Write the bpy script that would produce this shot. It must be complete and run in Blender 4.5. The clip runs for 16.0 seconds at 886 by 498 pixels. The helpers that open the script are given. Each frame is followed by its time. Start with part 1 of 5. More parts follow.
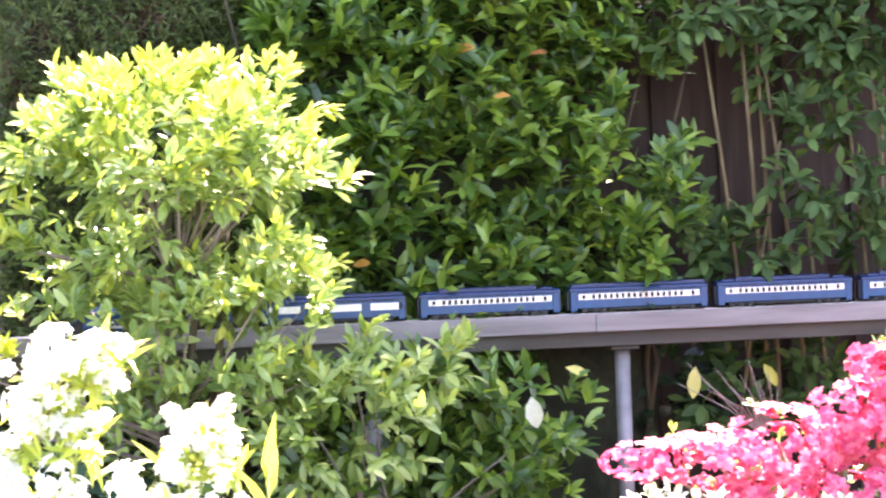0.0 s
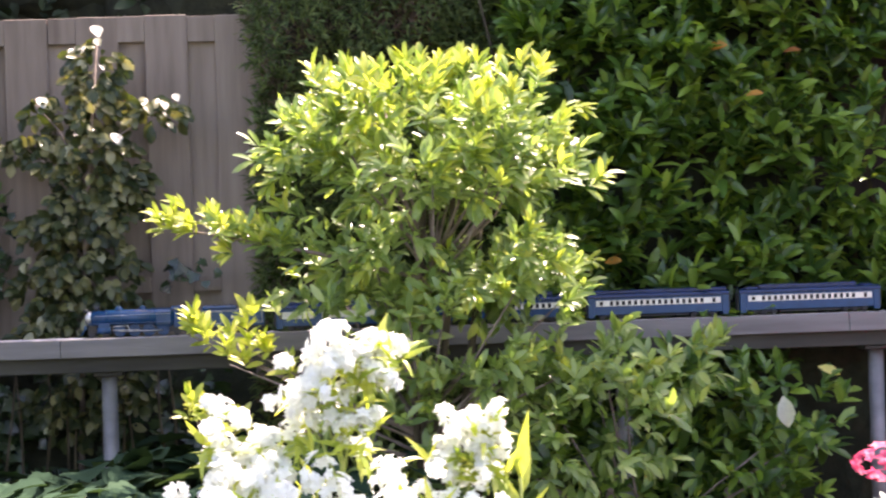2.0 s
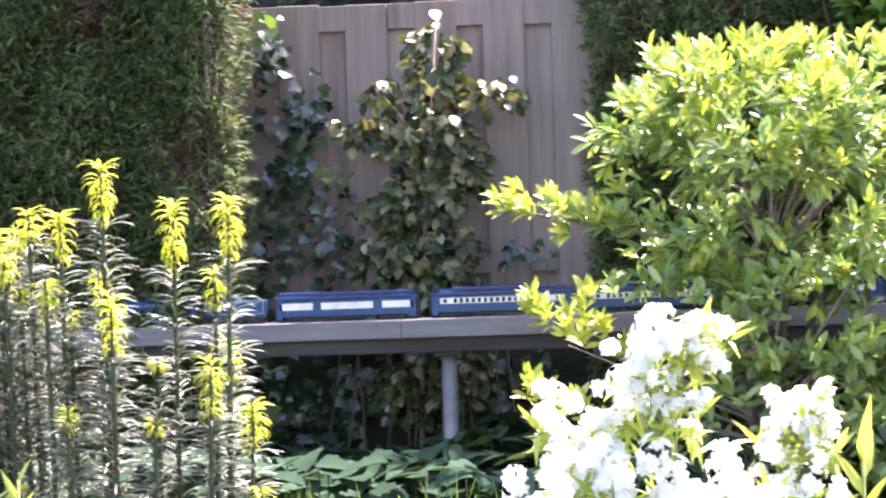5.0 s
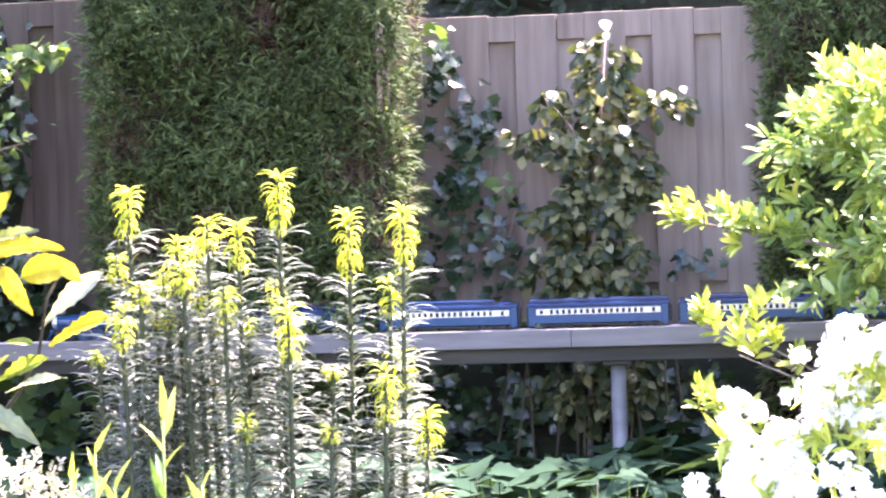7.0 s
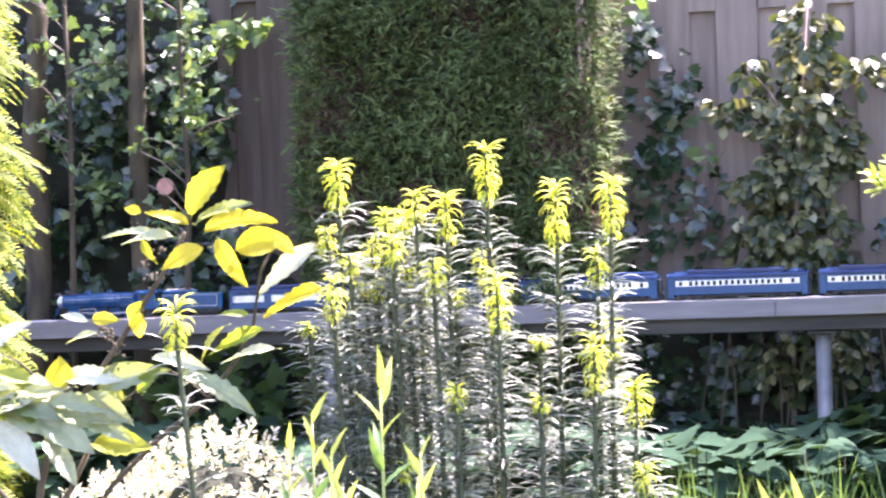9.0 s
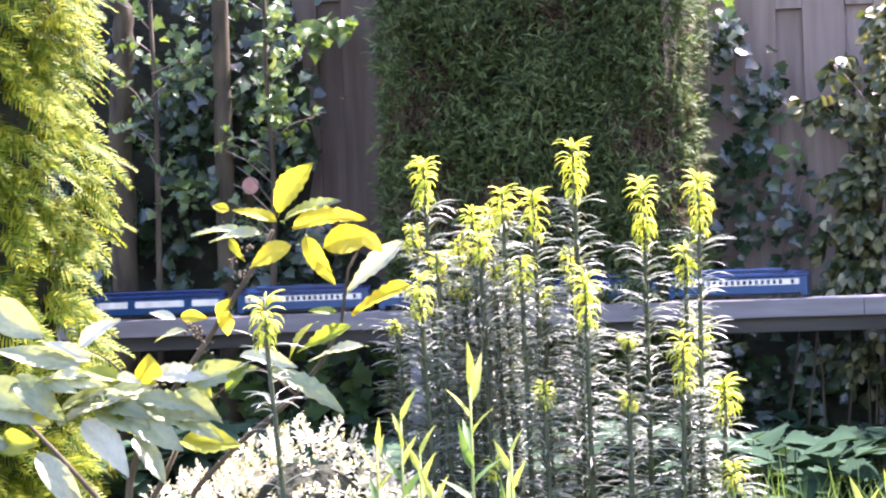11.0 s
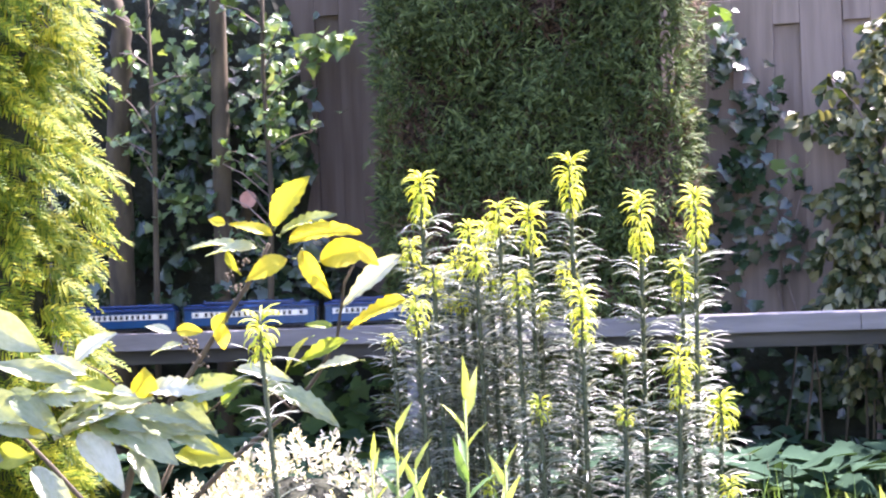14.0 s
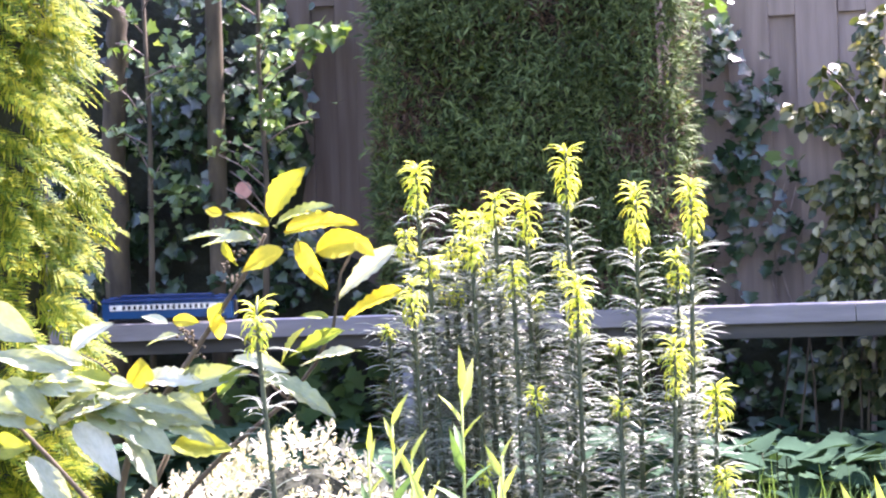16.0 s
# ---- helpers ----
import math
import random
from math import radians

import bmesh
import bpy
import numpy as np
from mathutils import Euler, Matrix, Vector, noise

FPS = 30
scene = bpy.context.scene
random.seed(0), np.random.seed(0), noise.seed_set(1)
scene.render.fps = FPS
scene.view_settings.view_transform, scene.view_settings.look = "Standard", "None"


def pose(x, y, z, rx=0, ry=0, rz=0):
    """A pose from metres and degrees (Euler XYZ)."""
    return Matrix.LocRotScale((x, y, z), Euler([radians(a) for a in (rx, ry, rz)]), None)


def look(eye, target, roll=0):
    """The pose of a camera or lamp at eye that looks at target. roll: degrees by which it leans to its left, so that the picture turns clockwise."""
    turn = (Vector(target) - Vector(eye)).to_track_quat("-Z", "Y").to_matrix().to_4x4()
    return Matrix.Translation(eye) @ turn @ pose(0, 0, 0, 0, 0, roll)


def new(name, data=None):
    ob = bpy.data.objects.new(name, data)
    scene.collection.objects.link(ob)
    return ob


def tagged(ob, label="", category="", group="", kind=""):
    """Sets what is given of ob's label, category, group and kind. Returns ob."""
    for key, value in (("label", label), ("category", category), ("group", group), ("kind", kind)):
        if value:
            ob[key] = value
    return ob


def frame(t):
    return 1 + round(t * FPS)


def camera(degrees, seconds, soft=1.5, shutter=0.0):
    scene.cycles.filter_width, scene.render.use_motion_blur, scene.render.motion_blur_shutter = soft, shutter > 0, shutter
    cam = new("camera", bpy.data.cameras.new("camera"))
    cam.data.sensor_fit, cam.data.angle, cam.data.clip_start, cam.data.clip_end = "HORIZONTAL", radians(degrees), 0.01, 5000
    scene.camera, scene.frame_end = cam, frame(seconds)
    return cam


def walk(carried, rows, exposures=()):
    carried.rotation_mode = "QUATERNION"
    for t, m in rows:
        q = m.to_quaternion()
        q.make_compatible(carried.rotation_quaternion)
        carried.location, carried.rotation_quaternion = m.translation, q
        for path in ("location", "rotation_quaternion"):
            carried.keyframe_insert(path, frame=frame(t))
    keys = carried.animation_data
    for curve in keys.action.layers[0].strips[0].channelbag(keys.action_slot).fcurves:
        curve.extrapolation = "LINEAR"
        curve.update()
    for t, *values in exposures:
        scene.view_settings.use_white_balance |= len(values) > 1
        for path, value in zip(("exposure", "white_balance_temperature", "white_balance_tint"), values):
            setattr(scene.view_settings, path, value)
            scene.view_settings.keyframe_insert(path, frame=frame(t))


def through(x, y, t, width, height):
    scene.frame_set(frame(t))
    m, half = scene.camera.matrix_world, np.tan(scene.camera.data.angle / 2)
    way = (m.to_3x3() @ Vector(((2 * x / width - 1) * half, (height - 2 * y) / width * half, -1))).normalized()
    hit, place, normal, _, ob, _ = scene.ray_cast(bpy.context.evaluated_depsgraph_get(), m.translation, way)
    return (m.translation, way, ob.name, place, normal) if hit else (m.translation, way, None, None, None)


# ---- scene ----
cam = camera(21.0, 16.0, soft=2.2, shutter=0.5)
# seconds, eye, target, roll
PATH = [
    (0, (1.101, -7.698, 0.977), (1.409, -5.722, 0.981), -2.0),
    (0.5, (1.114, -7.701, 0.978), (1.376, -5.719, 0.981), -2.2),
    (1, (1.089, -7.71, 0.975), (1.301, -5.721, 0.975), -2.2),
    (1.5, (1.104, -7.723, 0.987), (1.252, -5.728, 0.994), -1.9),
    (2, (1.085, -7.74, 1.0), (1.187, -5.742, 1.002), -1.7),
    (2.5, (1.095, -7.74, 1.009), (1.144, -5.741, 1.015), -2.0),
    (3, (1.116, -7.729, 0.999), (1.109, -5.729, 0.984), -2.3),
    (3.5, (1.094, -7.745, 1.016), (1.037, -5.746, 0.996), -2.2),
    (4, (1.076, -7.755, 1.017), (0.982, -5.758, 1.002), -2.0),
    (6.5, (1.026, -7.816, 1.034), (0.751, -5.835, 1.026), -1.7),
    (7, (1.004, -7.827, 1.031), (0.707, -5.849, 1.029), -1.6),
    (7.5, (0.988, -7.833, 1.031), (0.659, -5.86, 1.024), -1.6),
    (8, (0.964, -7.839, 1.026), (0.601, -5.872, 1.011), -1.6),
    (8.5, (0.955, -7.86, 1.034), (0.551, -5.901, 1.019), -1.8),
    (9, (0.931, -7.879, 1.031), (0.488, -5.928, 1.01), -2.0),
    (9.5, (0.913, -7.877, 1.032), (0.439, -5.934, 1.015), -1.9),
    (12, (0.9, -7.875, 1.009), (0.387, -5.942, 0.993), -2.0),
    (12.5, (0.903, -7.877, 1.018), (0.39, -5.944, 1.005), -1.7),
    (13, (0.916, -7.87, 1.022), (0.411, -5.935, 1.01), -1.6),
    (13.5, (0.904, -7.869, 1.014), (0.398, -5.934, 1.006), -1.9),
    (14, (0.913, -7.868, 1.016), (0.407, -5.933, 1.012), -2.0),
    (14.5, (0.916, -7.87, 1.017), (0.413, -5.935, 1.012), -1.9),
    (15, (0.909, -7.882, 1.012), (0.407, -5.946, 0.998), -1.9),
    (15.5, (0.901, -7.867, 1.018), (0.405, -5.93, 1.002), -1.6),
    (16, (0.906, -7.878, 1.017), (0.406, -5.942, 1.005), -1.9),
]
walk(cam, [(t, look(eye, target, roll)) for t, eye, target, roll in PATH],
     [(t, stops + (0.36 if t < 1.2 or t > 6 else 0.16), kelvin, 31 if t < 6 else 39) for t, stops, kelvin in ((0, 2.95, 7400), (0.5, 2.7, 7400), (1.0, 2.25, 7500), (1.5, 2.05, 7500), (3.0, 1.95, 7300), (4.0, 2.1, 6900), (6.5, 2.72, 6450), (7.5, 2.85, 6450), (9.0, 2.6, 6300), (12.0, 2.33, 6200), (16.0, 2.48, 6150))])

# ---- daylight ----
SUN_EL, SUN_AZ = radians(61), radians(36)      # azimuth from +y towards +x
sun_from = Vector((math.sin(SUN_AZ) * math.cos(SUN_EL), math.cos(SUN_AZ) * math.cos(SUN_EL), math.sin(SUN_EL)))
world = bpy.data.worlds.new("world")
scene.world = world
world.use_nodes = True
wn = world.node_tree.nodes
sky = wn.new("ShaderNodeTexSky")
sky.sky_type, sky.sun_disc = "NISHITA", False
sky.sun_elevation, sky.sun_rotation = SUN_EL, SUN_AZ
sky.air_density, sky.dust_density = 1.0, 2.0
world.node_tree.links.new(sky.outputs[0], wn["Background"].inputs[0])
wn["Background"].inputs[1].default_value = 0.15
sun = new("sun", bpy.data.lights.new("sun", "SUN"))
sun.data.energy, sun.data.angle, sun.data.color = 5.0, radians(0.6), (1.0, 0.96, 0.90)
sun.matrix_world = look(sun_from * 30, (0, 0, 0))

# ---- materials ----


def node_material(name):
    mat = bpy.data.materials.new(name)
    mat.use_nodes = True
    return mat, mat.node_tree.nodes, mat.node_tree.links


def ramp(nodes, links, source, stops):
    r = nodes.new("ShaderNodeValToRGB")
    el = r.color_ramp.elements
    while len(el) < len(stops):
        el.new(0.5)
    for e, (p, c) in zip(el, stops):
        e.position, e.color = p, (*c, 1)
    links.new(source, r.inputs[0])
    return r.outputs[0]


def noise_node(nodes, links, scale, detail=4, stretch=None):
    co = nodes.new("ShaderNodeTexCoord")
    n = nodes.new("ShaderNodeTexNoise")
    n.inputs["Scale"].default_value, n.inputs["Detail"].default_value = scale, detail
    if stretch:
        m = nodes.new("ShaderNodeMapping")
        m.inputs["Scale"].default_value = stretch
        links.new(co.outputs["Object"], m.inputs[0])
        links.new(m.outputs[0], n.inputs[0])
    else:
        links.new(co.outputs["Object"], n.inputs[0])
    return n.outputs[0]


def leaf_material(name, stops, through=0.35, rough=0.38, gloss=0.5, random_from="island", tint=(1.6, 1.5, 0.6, 1)):
    """Thin leaf: a sheen over diffuse and transmitted light; hue by leaf."""
    mat, nodes, links = node_material(name)
    p = nodes["Principled BSDF"]
    if random_from == "island":
        rnd = nodes.new("ShaderNodeNewGeometry").outputs["Random Per Island"]
    else:
        rnd = nodes.new("ShaderNodeObjectInfo").outputs["Random"]
    mixn = nodes.new("ShaderNodeMath")
    mixn.operation = "MULTIPLY_ADD"
    links.new(noise_node(nodes, links, 9, 3), mixn.inputs[0])
    mixn.inputs[1].default_value = 0.5
    half = nodes.new("ShaderNodeMath")
    half.operation = "MULTIPLY_ADD"
    links.new(rnd, half.inputs[0])
    half.inputs[1].default_value, half.inputs[2].default_value = 0.8, -0.15
    links.new(half.outputs[0], mixn.inputs[2])
    col = ramp(nodes, links, mixn.outputs[0], stops)
    links.new(col, p.inputs["Base Color"])
    p.inputs["Roughness"].default_value = rough
    p.inputs["Specular IOR Level"].default_value = gloss
    bump = nodes.new("ShaderNodeBump")
    bump.inputs["Strength"].default_value, bump.inputs["Distance"].default_value = 0.25, 0.004
    links.new(noise_node(nodes, links, 120, 2), bump.inputs["Height"])
    links.new(bump.outputs[0], p.inputs["Normal"])
    tr = nodes.new("ShaderNodeBsdfTranslucent")
    warm = nodes.new("ShaderNodeMixRGB")
    warm.blend_type = "MULTIPLY"
    warm.inputs[0].default_value, warm.inputs[2].default_value = 1.0, tint
    links.new(col, warm.inputs[1])
    links.new(warm.outputs[0], tr.inputs[0])
    mix = nodes.new("ShaderNodeMixShader")
    mix.inputs[0].default_value = through
    links.new(p.outputs[0], mix.inputs[1])
    links.new(tr.outputs[0], mix.inputs[2])
    links.new(mix.outputs[0], nodes["Material Output"].inputs[0])
    return mat


def rough_material(name, stops, scale=6, rough=0.8, metal=0.0, stretch=None, bump_scale=60, bump_depth=0.002, gloss=0.4, per_object=0.0):
    mat, nodes, links = node_material(name)
    p = nodes["Principled BSDF"]
    fac = noise_node(nodes, links, scale, 6, stretch)
    if per_object:
        add = nodes.new("ShaderNodeMath")
        add.operation = "MULTIPLY_ADD"
        links.new(nodes.new("ShaderNodeObjectInfo").outputs["Random"], add.inputs[0])
        add.inputs[1].default_value = per_object
        links.new(fac, add.inputs[2])
        fac = add.outputs[0]
    links.new(ramp(nodes, links, fac, stops), p.inputs["Base Color"])
    p.inputs["Roughness"].default_value, p.inputs["Metallic"].default_value = rough, metal
    p.inputs["Specular IOR Level"].default_value = gloss
    bump = nodes.new("ShaderNodeBump")
    bump.inputs["Strength"].default_value, bump.inputs["Distance"].default_value = 0.5, bump_depth
    links.new(noise_node(nodes, links, bump_scale, 4, stretch), bump.inputs["Height"])
    links.new(bump.outputs[0], p.inputs["Normal"])
    return mat


M_FENCE = rough_material("fence_wood", [(0.25, (0.155, 0.117, 0.09)), (0.55, (0.235, 0.185, 0.145)), (0.9, (0.315, 0.255, 0.205))], 5, 0.85, stretch=(6, 6, 0.5), bump_scale=30, per_object=0.22)
# Same boards at the right end, darkened in colour for the plants' shade.
M_DEEPSHADEFENCE = rough_material("deep_shade_fence", [(0.25, (0.025, 0.015, 0.012)), (0.6, (0.045, 0.028, 0.022)), (0.9, (0.07, 0.045, 0.036))], 5, 0.85, stretch=(6, 6, 0.5), bump_scale=30, per_object=0.2)
# Left boards, coloured darker for the shade of the trees over them.
M_SHADEFENCE = rough_material("shaded_fence_wood", [(0.25, (0.075, 0.055, 0.042)), (0.55, (0.12, 0.09, 0.07)), (0.9, (0.165, 0.13, 0.105))], 5, 0.85, stretch=(6, 6, 0.5), bump_scale=30, per_object=0.22)
M_DECK = rough_material("weathered_board", [(0.3, (0.14, 0.13, 0.125)), (0.6, (0.215, 0.20, 0.195)), (0.85, (0.30, 0.28, 0.265))], 5, 0.7, stretch=(0.6, 5, 5), bump_scale=40)
M_BEAM = rough_material("dark_beam", [(0.3, (0.036, 0.034, 0.028)), (0.7, (0.072, 0.067, 0.055))], 5, 0.8, stretch=(0.6, 5, 5))
M_STEEL = rough_material("galvanised_steel", [(0.3, (0.16, 0.16, 0.165)), (0.7, (0.29, 0.29, 0.295))], 14, 0.6, 0.3, bump_scale=90, bump_depth=0.0006)
M_SOIL = rough_material("soil", [(0.3, (0.018, 0.016, 0.010)), (0.5, (0.030, 0.026, 0.016)), (0.75, (0.022, 0.034, 0.012))], 3, 0.95, bump_scale=25, bump_depth=0.02)
M_BARK = rough_material("bark", [(0.3, (0.03, 0.024, 0.014)), (0.7, (0.105, 0.082, 0.045))], 22, 0.85, stretch=(1, 1, 0.3), bump_scale=70, bump_depth=0.004)
M_CANE = rough_material("cane", [(0.3, (0.10, 0.075, 0.035)), (0.7, (0.20, 0.15, 0.075))], 15, 0.7)
M_TWIG = rough_material("twig", [(0.3, (0.16, 0.12, 0.10)), (0.7, (0.30, 0.24, 0.20))], 25, 0.8)
M_GREENSTEM = rough_material("green_stem", [(0.3, (0.03, 0.045, 0.02)), (0.7, (0.07, 0.085, 0.035))], 30, 0.6)
M_PALESTEM = rough_material("pale_stem", [(0.3, (0.20, 0.27, 0.06)), (0.7, (0.32, 0.36, 0.10))], 30, 0.6)
M_CUT = rough_material("cut_wood", [(0.3, (0.42, 0.20, 0.15)), (0.7, (0.55, 0.30, 0.22))], 40, 0.8)
# Near-black paints the deep shade inside crowns; it is no leaf colour.
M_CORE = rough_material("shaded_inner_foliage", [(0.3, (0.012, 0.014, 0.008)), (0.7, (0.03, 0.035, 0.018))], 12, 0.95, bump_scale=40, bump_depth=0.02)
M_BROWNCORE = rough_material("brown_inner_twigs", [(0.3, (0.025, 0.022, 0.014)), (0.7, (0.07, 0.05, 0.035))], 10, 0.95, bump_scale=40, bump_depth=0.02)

M_LAUREL = leaf_material("laurel_leaf", [(0.1, (0.032, 0.085, 0.020)), (0.5, (0.095, 0.20, 0.036)), (0.9, (0.27, 0.41, 0.07))], 0.40, 0.30, 0.65)
M_SHRUB = leaf_material("fresh_leaf", [(0.1, (0.11, 0.19, 0.05)), (0.5, (0.25, 0.36, 0.10)), (0.9, (0.42, 0.51, 0.17))], 0.42, 0.36, 0.8, tint=(1.35, 1.4, 0.7, 1))
M_SHRUBTIP = leaf_material("young_yellow_leaf", [(0.1, (0.24, 0.33, 0.05)), (0.5, (0.40, 0.47, 0.075)), (0.9, (0.56, 0.56, 0.13))], 0.42, 0.36, 0.6, tint=(1.35, 1.4, 0.8, 1))
M_THUJA = leaf_material("thuja_spray", [(0.1, (0.03, 0.052, 0.018)), (0.5, (0.075, 0.115, 0.038)), (0.85, (0.17, 0.225, 0.08))], 0.28, 0.65, 0.18)
M_THUJADRY = leaf_material("dry_spray", [(0.1, (0.07, 0.045, 0.03)), (0.7, (0.16, 0.105, 0.072))], 0.15, 0.9, 0.1)
M_GOLD = leaf_material("golden_spray", [(0.1, (0.06, 0.115, 0.010)), (0.5, (0.17, 0.235, 0.018)), (0.9, (0.42, 0.41, 0.03))], 0.45, 0.55, 0.2)
# The pale tones put sun and sky glints into the needle colour.
M_NEEDLE = leaf_material("plum_yew_needle", [(0.1, (0.05, 0.07, 0.045)), (0.5, (0.125, 0.155, 0.11)), (0.95, (0.32, 0.35, 0.28))], 0.16, 0.36, 0.6)
M_NEWNEEDLE = leaf_material("young_needle", [(0.1, (0.34, 0.44, 0.07)), (0.5, (0.52, 0.58, 0.09)), (0.9, (0.70, 0.68, 0.14))], 0.5, 0.5, 0.25)
M_CAMELLIA = leaf_material("drooping_leaf", [(0.1, (0.018, 0.034, 0.012)), (0.5, (0.055, 0.075, 0.026)), (0.8, (0.19, 0.185, 0.075)), (1.0, (0.45, 0.45, 0.30))], 0.25, 0.36, 0.4)
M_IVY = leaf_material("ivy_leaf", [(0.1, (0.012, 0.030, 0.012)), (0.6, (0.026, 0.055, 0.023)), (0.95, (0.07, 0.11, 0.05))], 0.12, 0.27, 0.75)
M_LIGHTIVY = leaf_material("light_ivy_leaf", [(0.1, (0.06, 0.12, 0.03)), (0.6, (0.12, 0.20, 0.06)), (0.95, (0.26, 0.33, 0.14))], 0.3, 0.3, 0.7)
M_GROUNDLEAF = leaf_material("low_leaf", [(0.1, (0.018, 0.042, 0.024)), (0.6, (0.036, 0.075, 0.044)), (0.95, (0.065, 0.115, 0.065))], 0.2, 0.9, 0.06)
M_GRASS = leaf_material("grass", [(0.1, (0.05, 0.11, 0.035)), (0.6, (0.10, 0.185, 0.06)), (0.95, (0.17, 0.26, 0.09))], 0.3, 0.5, 0.3)
M_BERRY = leaf_material("cane_leaf", [(0.1, (0.03, 0.065, 0.022)), (0.6, (0.065, 0.125, 0.04)), (0.95, (0.12, 0.20, 0.06))], 0.35, 0.55, 0.2)
M_WHITE = leaf_material("white_petal", [(0.1, (0.84, 0.86, 0.80)), (0.9, (0.90, 0.92, 0.87))], 0.5, 0.6, 0.2, tint=(1.05, 1.05, 1.05, 1))
M_PINK = leaf_material("pink_petal", [(0.1, (0.62, 0.06, 0.15)), (0.5, (0.74, 0.14, 0.25)), (0.9, (0.82, 0.28, 0.37))], 0.4, 0.55, 0.25, tint=(1.05, 1.05, 1.05, 1))
M_SILVER = leaf_material("silver_leaf", [(0.1, (0.20, 0.23, 0.20)), (0.7, (0.42, 0.45, 0.40))], 0.2, 0.6, 0.3)
M_VARIEGATED = leaf_material("variegated_leaf", [(0.1, (0.25, 0.27, 0.17)), (0.4, (0.55, 0.53, 0.42)), (0.9, (0.72, 0.69, 0.60))], 0.3, 0.6, 0.3)
M_HAZELYELLOW = leaf_material("yellow_hazel_leaf", [(0.1, (0.24, 0.27, 0.03)), (0.45, (0.46, 0.42, 0.025)), (0.9, (0.62, 0.53, 0.05))], 0.5, 0.45, 0.35, "object")
# Pale tones paint the bright sheen that the broad leaves reflect.
M_HAZELPALE = leaf_material("pale_sheen_hazel_leaf", [(0.1, (0.16, 0.21, 0.09)), (0.5, (0.30, 0.35, 0.20)), (0.9, (0.52, 0.55, 0.42))], 0.3, 0.33, 1.0, "object")
M_HAZELGREEN = leaf_material("green_hazel_leaf", [(0.1, (0.10, 0.17, 0.03)), (0.5, (0.22, 0.28, 0.04)), (0.9, (0.36, 0.38, 0.07))], 0.45, 0.45, 0.4, "object")
M_DEADLEAF = leaf_material("orange_dead_leaf", [(0.1, (0.35, 0.12, 0.04)), (0.7, (0.55, 0.26, 0.06))], 0.3, 0.6, 0.3, "object")
M_YELLOWLEAF = leaf_material("yellowing_leaf", [(0.1, (0.40, 0.36, 0.05)), (0.7, (0.60, 0.55, 0.16))], 0.3, 0.5, 0.3, "object")
M_FARTREE = leaf_material("far_tree_leaf", [(0.1, (0.012, 0.02, 0.01)), (0.7, (0.03, 0.05, 0.02))], 0.15, 0.6, 0.3)


def paint(name, color, rough=0.3, metal=0.0, wear=0.15):
    dark = tuple(c * (1 - wear) for c in color)
    light = tuple(min(1, c * (1 + wear)) for c in color)
    return rough_material(name, [(0.35, dark), (0.7, light)], 30, rough, metal, bump_scale=200, bump_depth=0.0002, gloss=0.5)


M_BLUE = paint("blue_enamel", (0.004, 0.054, 0.145), 0.28)
M_ROOF = paint("dark_blue_roof", (0.005, 0.022, 0.075), 0.22)
M_CREAM = paint("cream_band", (0.78, 0.76, 0.66), 0.4)
M_WINDOW = paint("dark_window", (0.03, 0.03, 0.035), 0.12)
M_BLACK = paint("black_metal", (0.02, 0.02, 0.022), 0.45)
M_ROD = paint("bright_rods", (0.6, 0.6, 0.58), 0.3, 0.8)
M_RAIL = paint("rail_metal", (0.45, 0.42, 0.40), 0.35, 0.8)
M_TIE = rough_material("sleeper", [(0.3, (0.05, 0.04, 0.03)), (0.7, (0.10, 0.08, 0.06))], 30, 0.9)

# ---- mesh helpers ----
rng = np.random.default_rng(7)


def part(name, mesh, mat, parent=None, label=""):
    """Links a bmesh or a mesh as one object, under a thing if one is given."""
    if isinstance(mesh, bmesh.types.BMesh):
        data = bpy.data.meshes.new(name)
        mesh.to_mesh(data)
        mesh.free()
        mesh = data
    if not mesh.materials:
        mesh.materials.append(mat)
    ob = new(name, mesh)
    if parent is not None:
        ob.parent = parent
    if label:
        ob["label"] = label
    return ob


def thing(name, label, category, group="", kind="", at=(0, 0, 0)):
    ob = new(name)
    ob.location = at
    return tagged(ob, label, category, group, kind)


def box(bm, x0, x1, y0, y1, z0, z1, bevel=0.0):
    vs = [bm.verts.new((x, y, z)) for x in (x0, x1) for y in (y0, y1) for z in (z0, z1)]
    fs = [bm.faces.new([vs[i] for i in f]) for f in ((0, 1, 3, 2), (4, 6, 7, 5), (0, 4, 5, 1), (2, 3, 7, 6), (0, 2, 6, 4), (1, 5, 7, 3))]
    if bevel:
        es = list({e for f in fs for e in f.edges})
        bmesh.ops.bevel(bm, geom=es, offset=bevel, segments=1, affect="EDGES")
    return bm


def boxed(*args, bevel=0.0):
    bm = bmesh.new()
    return box(bm, *args, bevel=bevel)


def rod(bm, a, b, r0, r1=None, sides=8):
    """A tapered rod from a to b."""
    a, b = Vector(a), Vector(b)
    r1 = r0 if r1 is None else r1
    q = (b - a).to_track_quat("Z", "Y")
    rings = []
    for c, r in ((a, r0), (b, r1)):
        rings.append([bm.verts.new(c + q @ Vector((r * math.cos(k * 2 * math.pi / sides), r * math.sin(k * 2 * math.pi / sides), 0))) for k in range(sides)])
    for k in range(sides):
        f = bm.faces.new((rings[0][k], rings[0][(k + 1) % sides], rings[1][(k + 1) % sides], rings[1][k]))
        f.smooth = True
    bm.faces.new(rings[0][::-1])
    bm.faces.new(rings[1])
    return bm


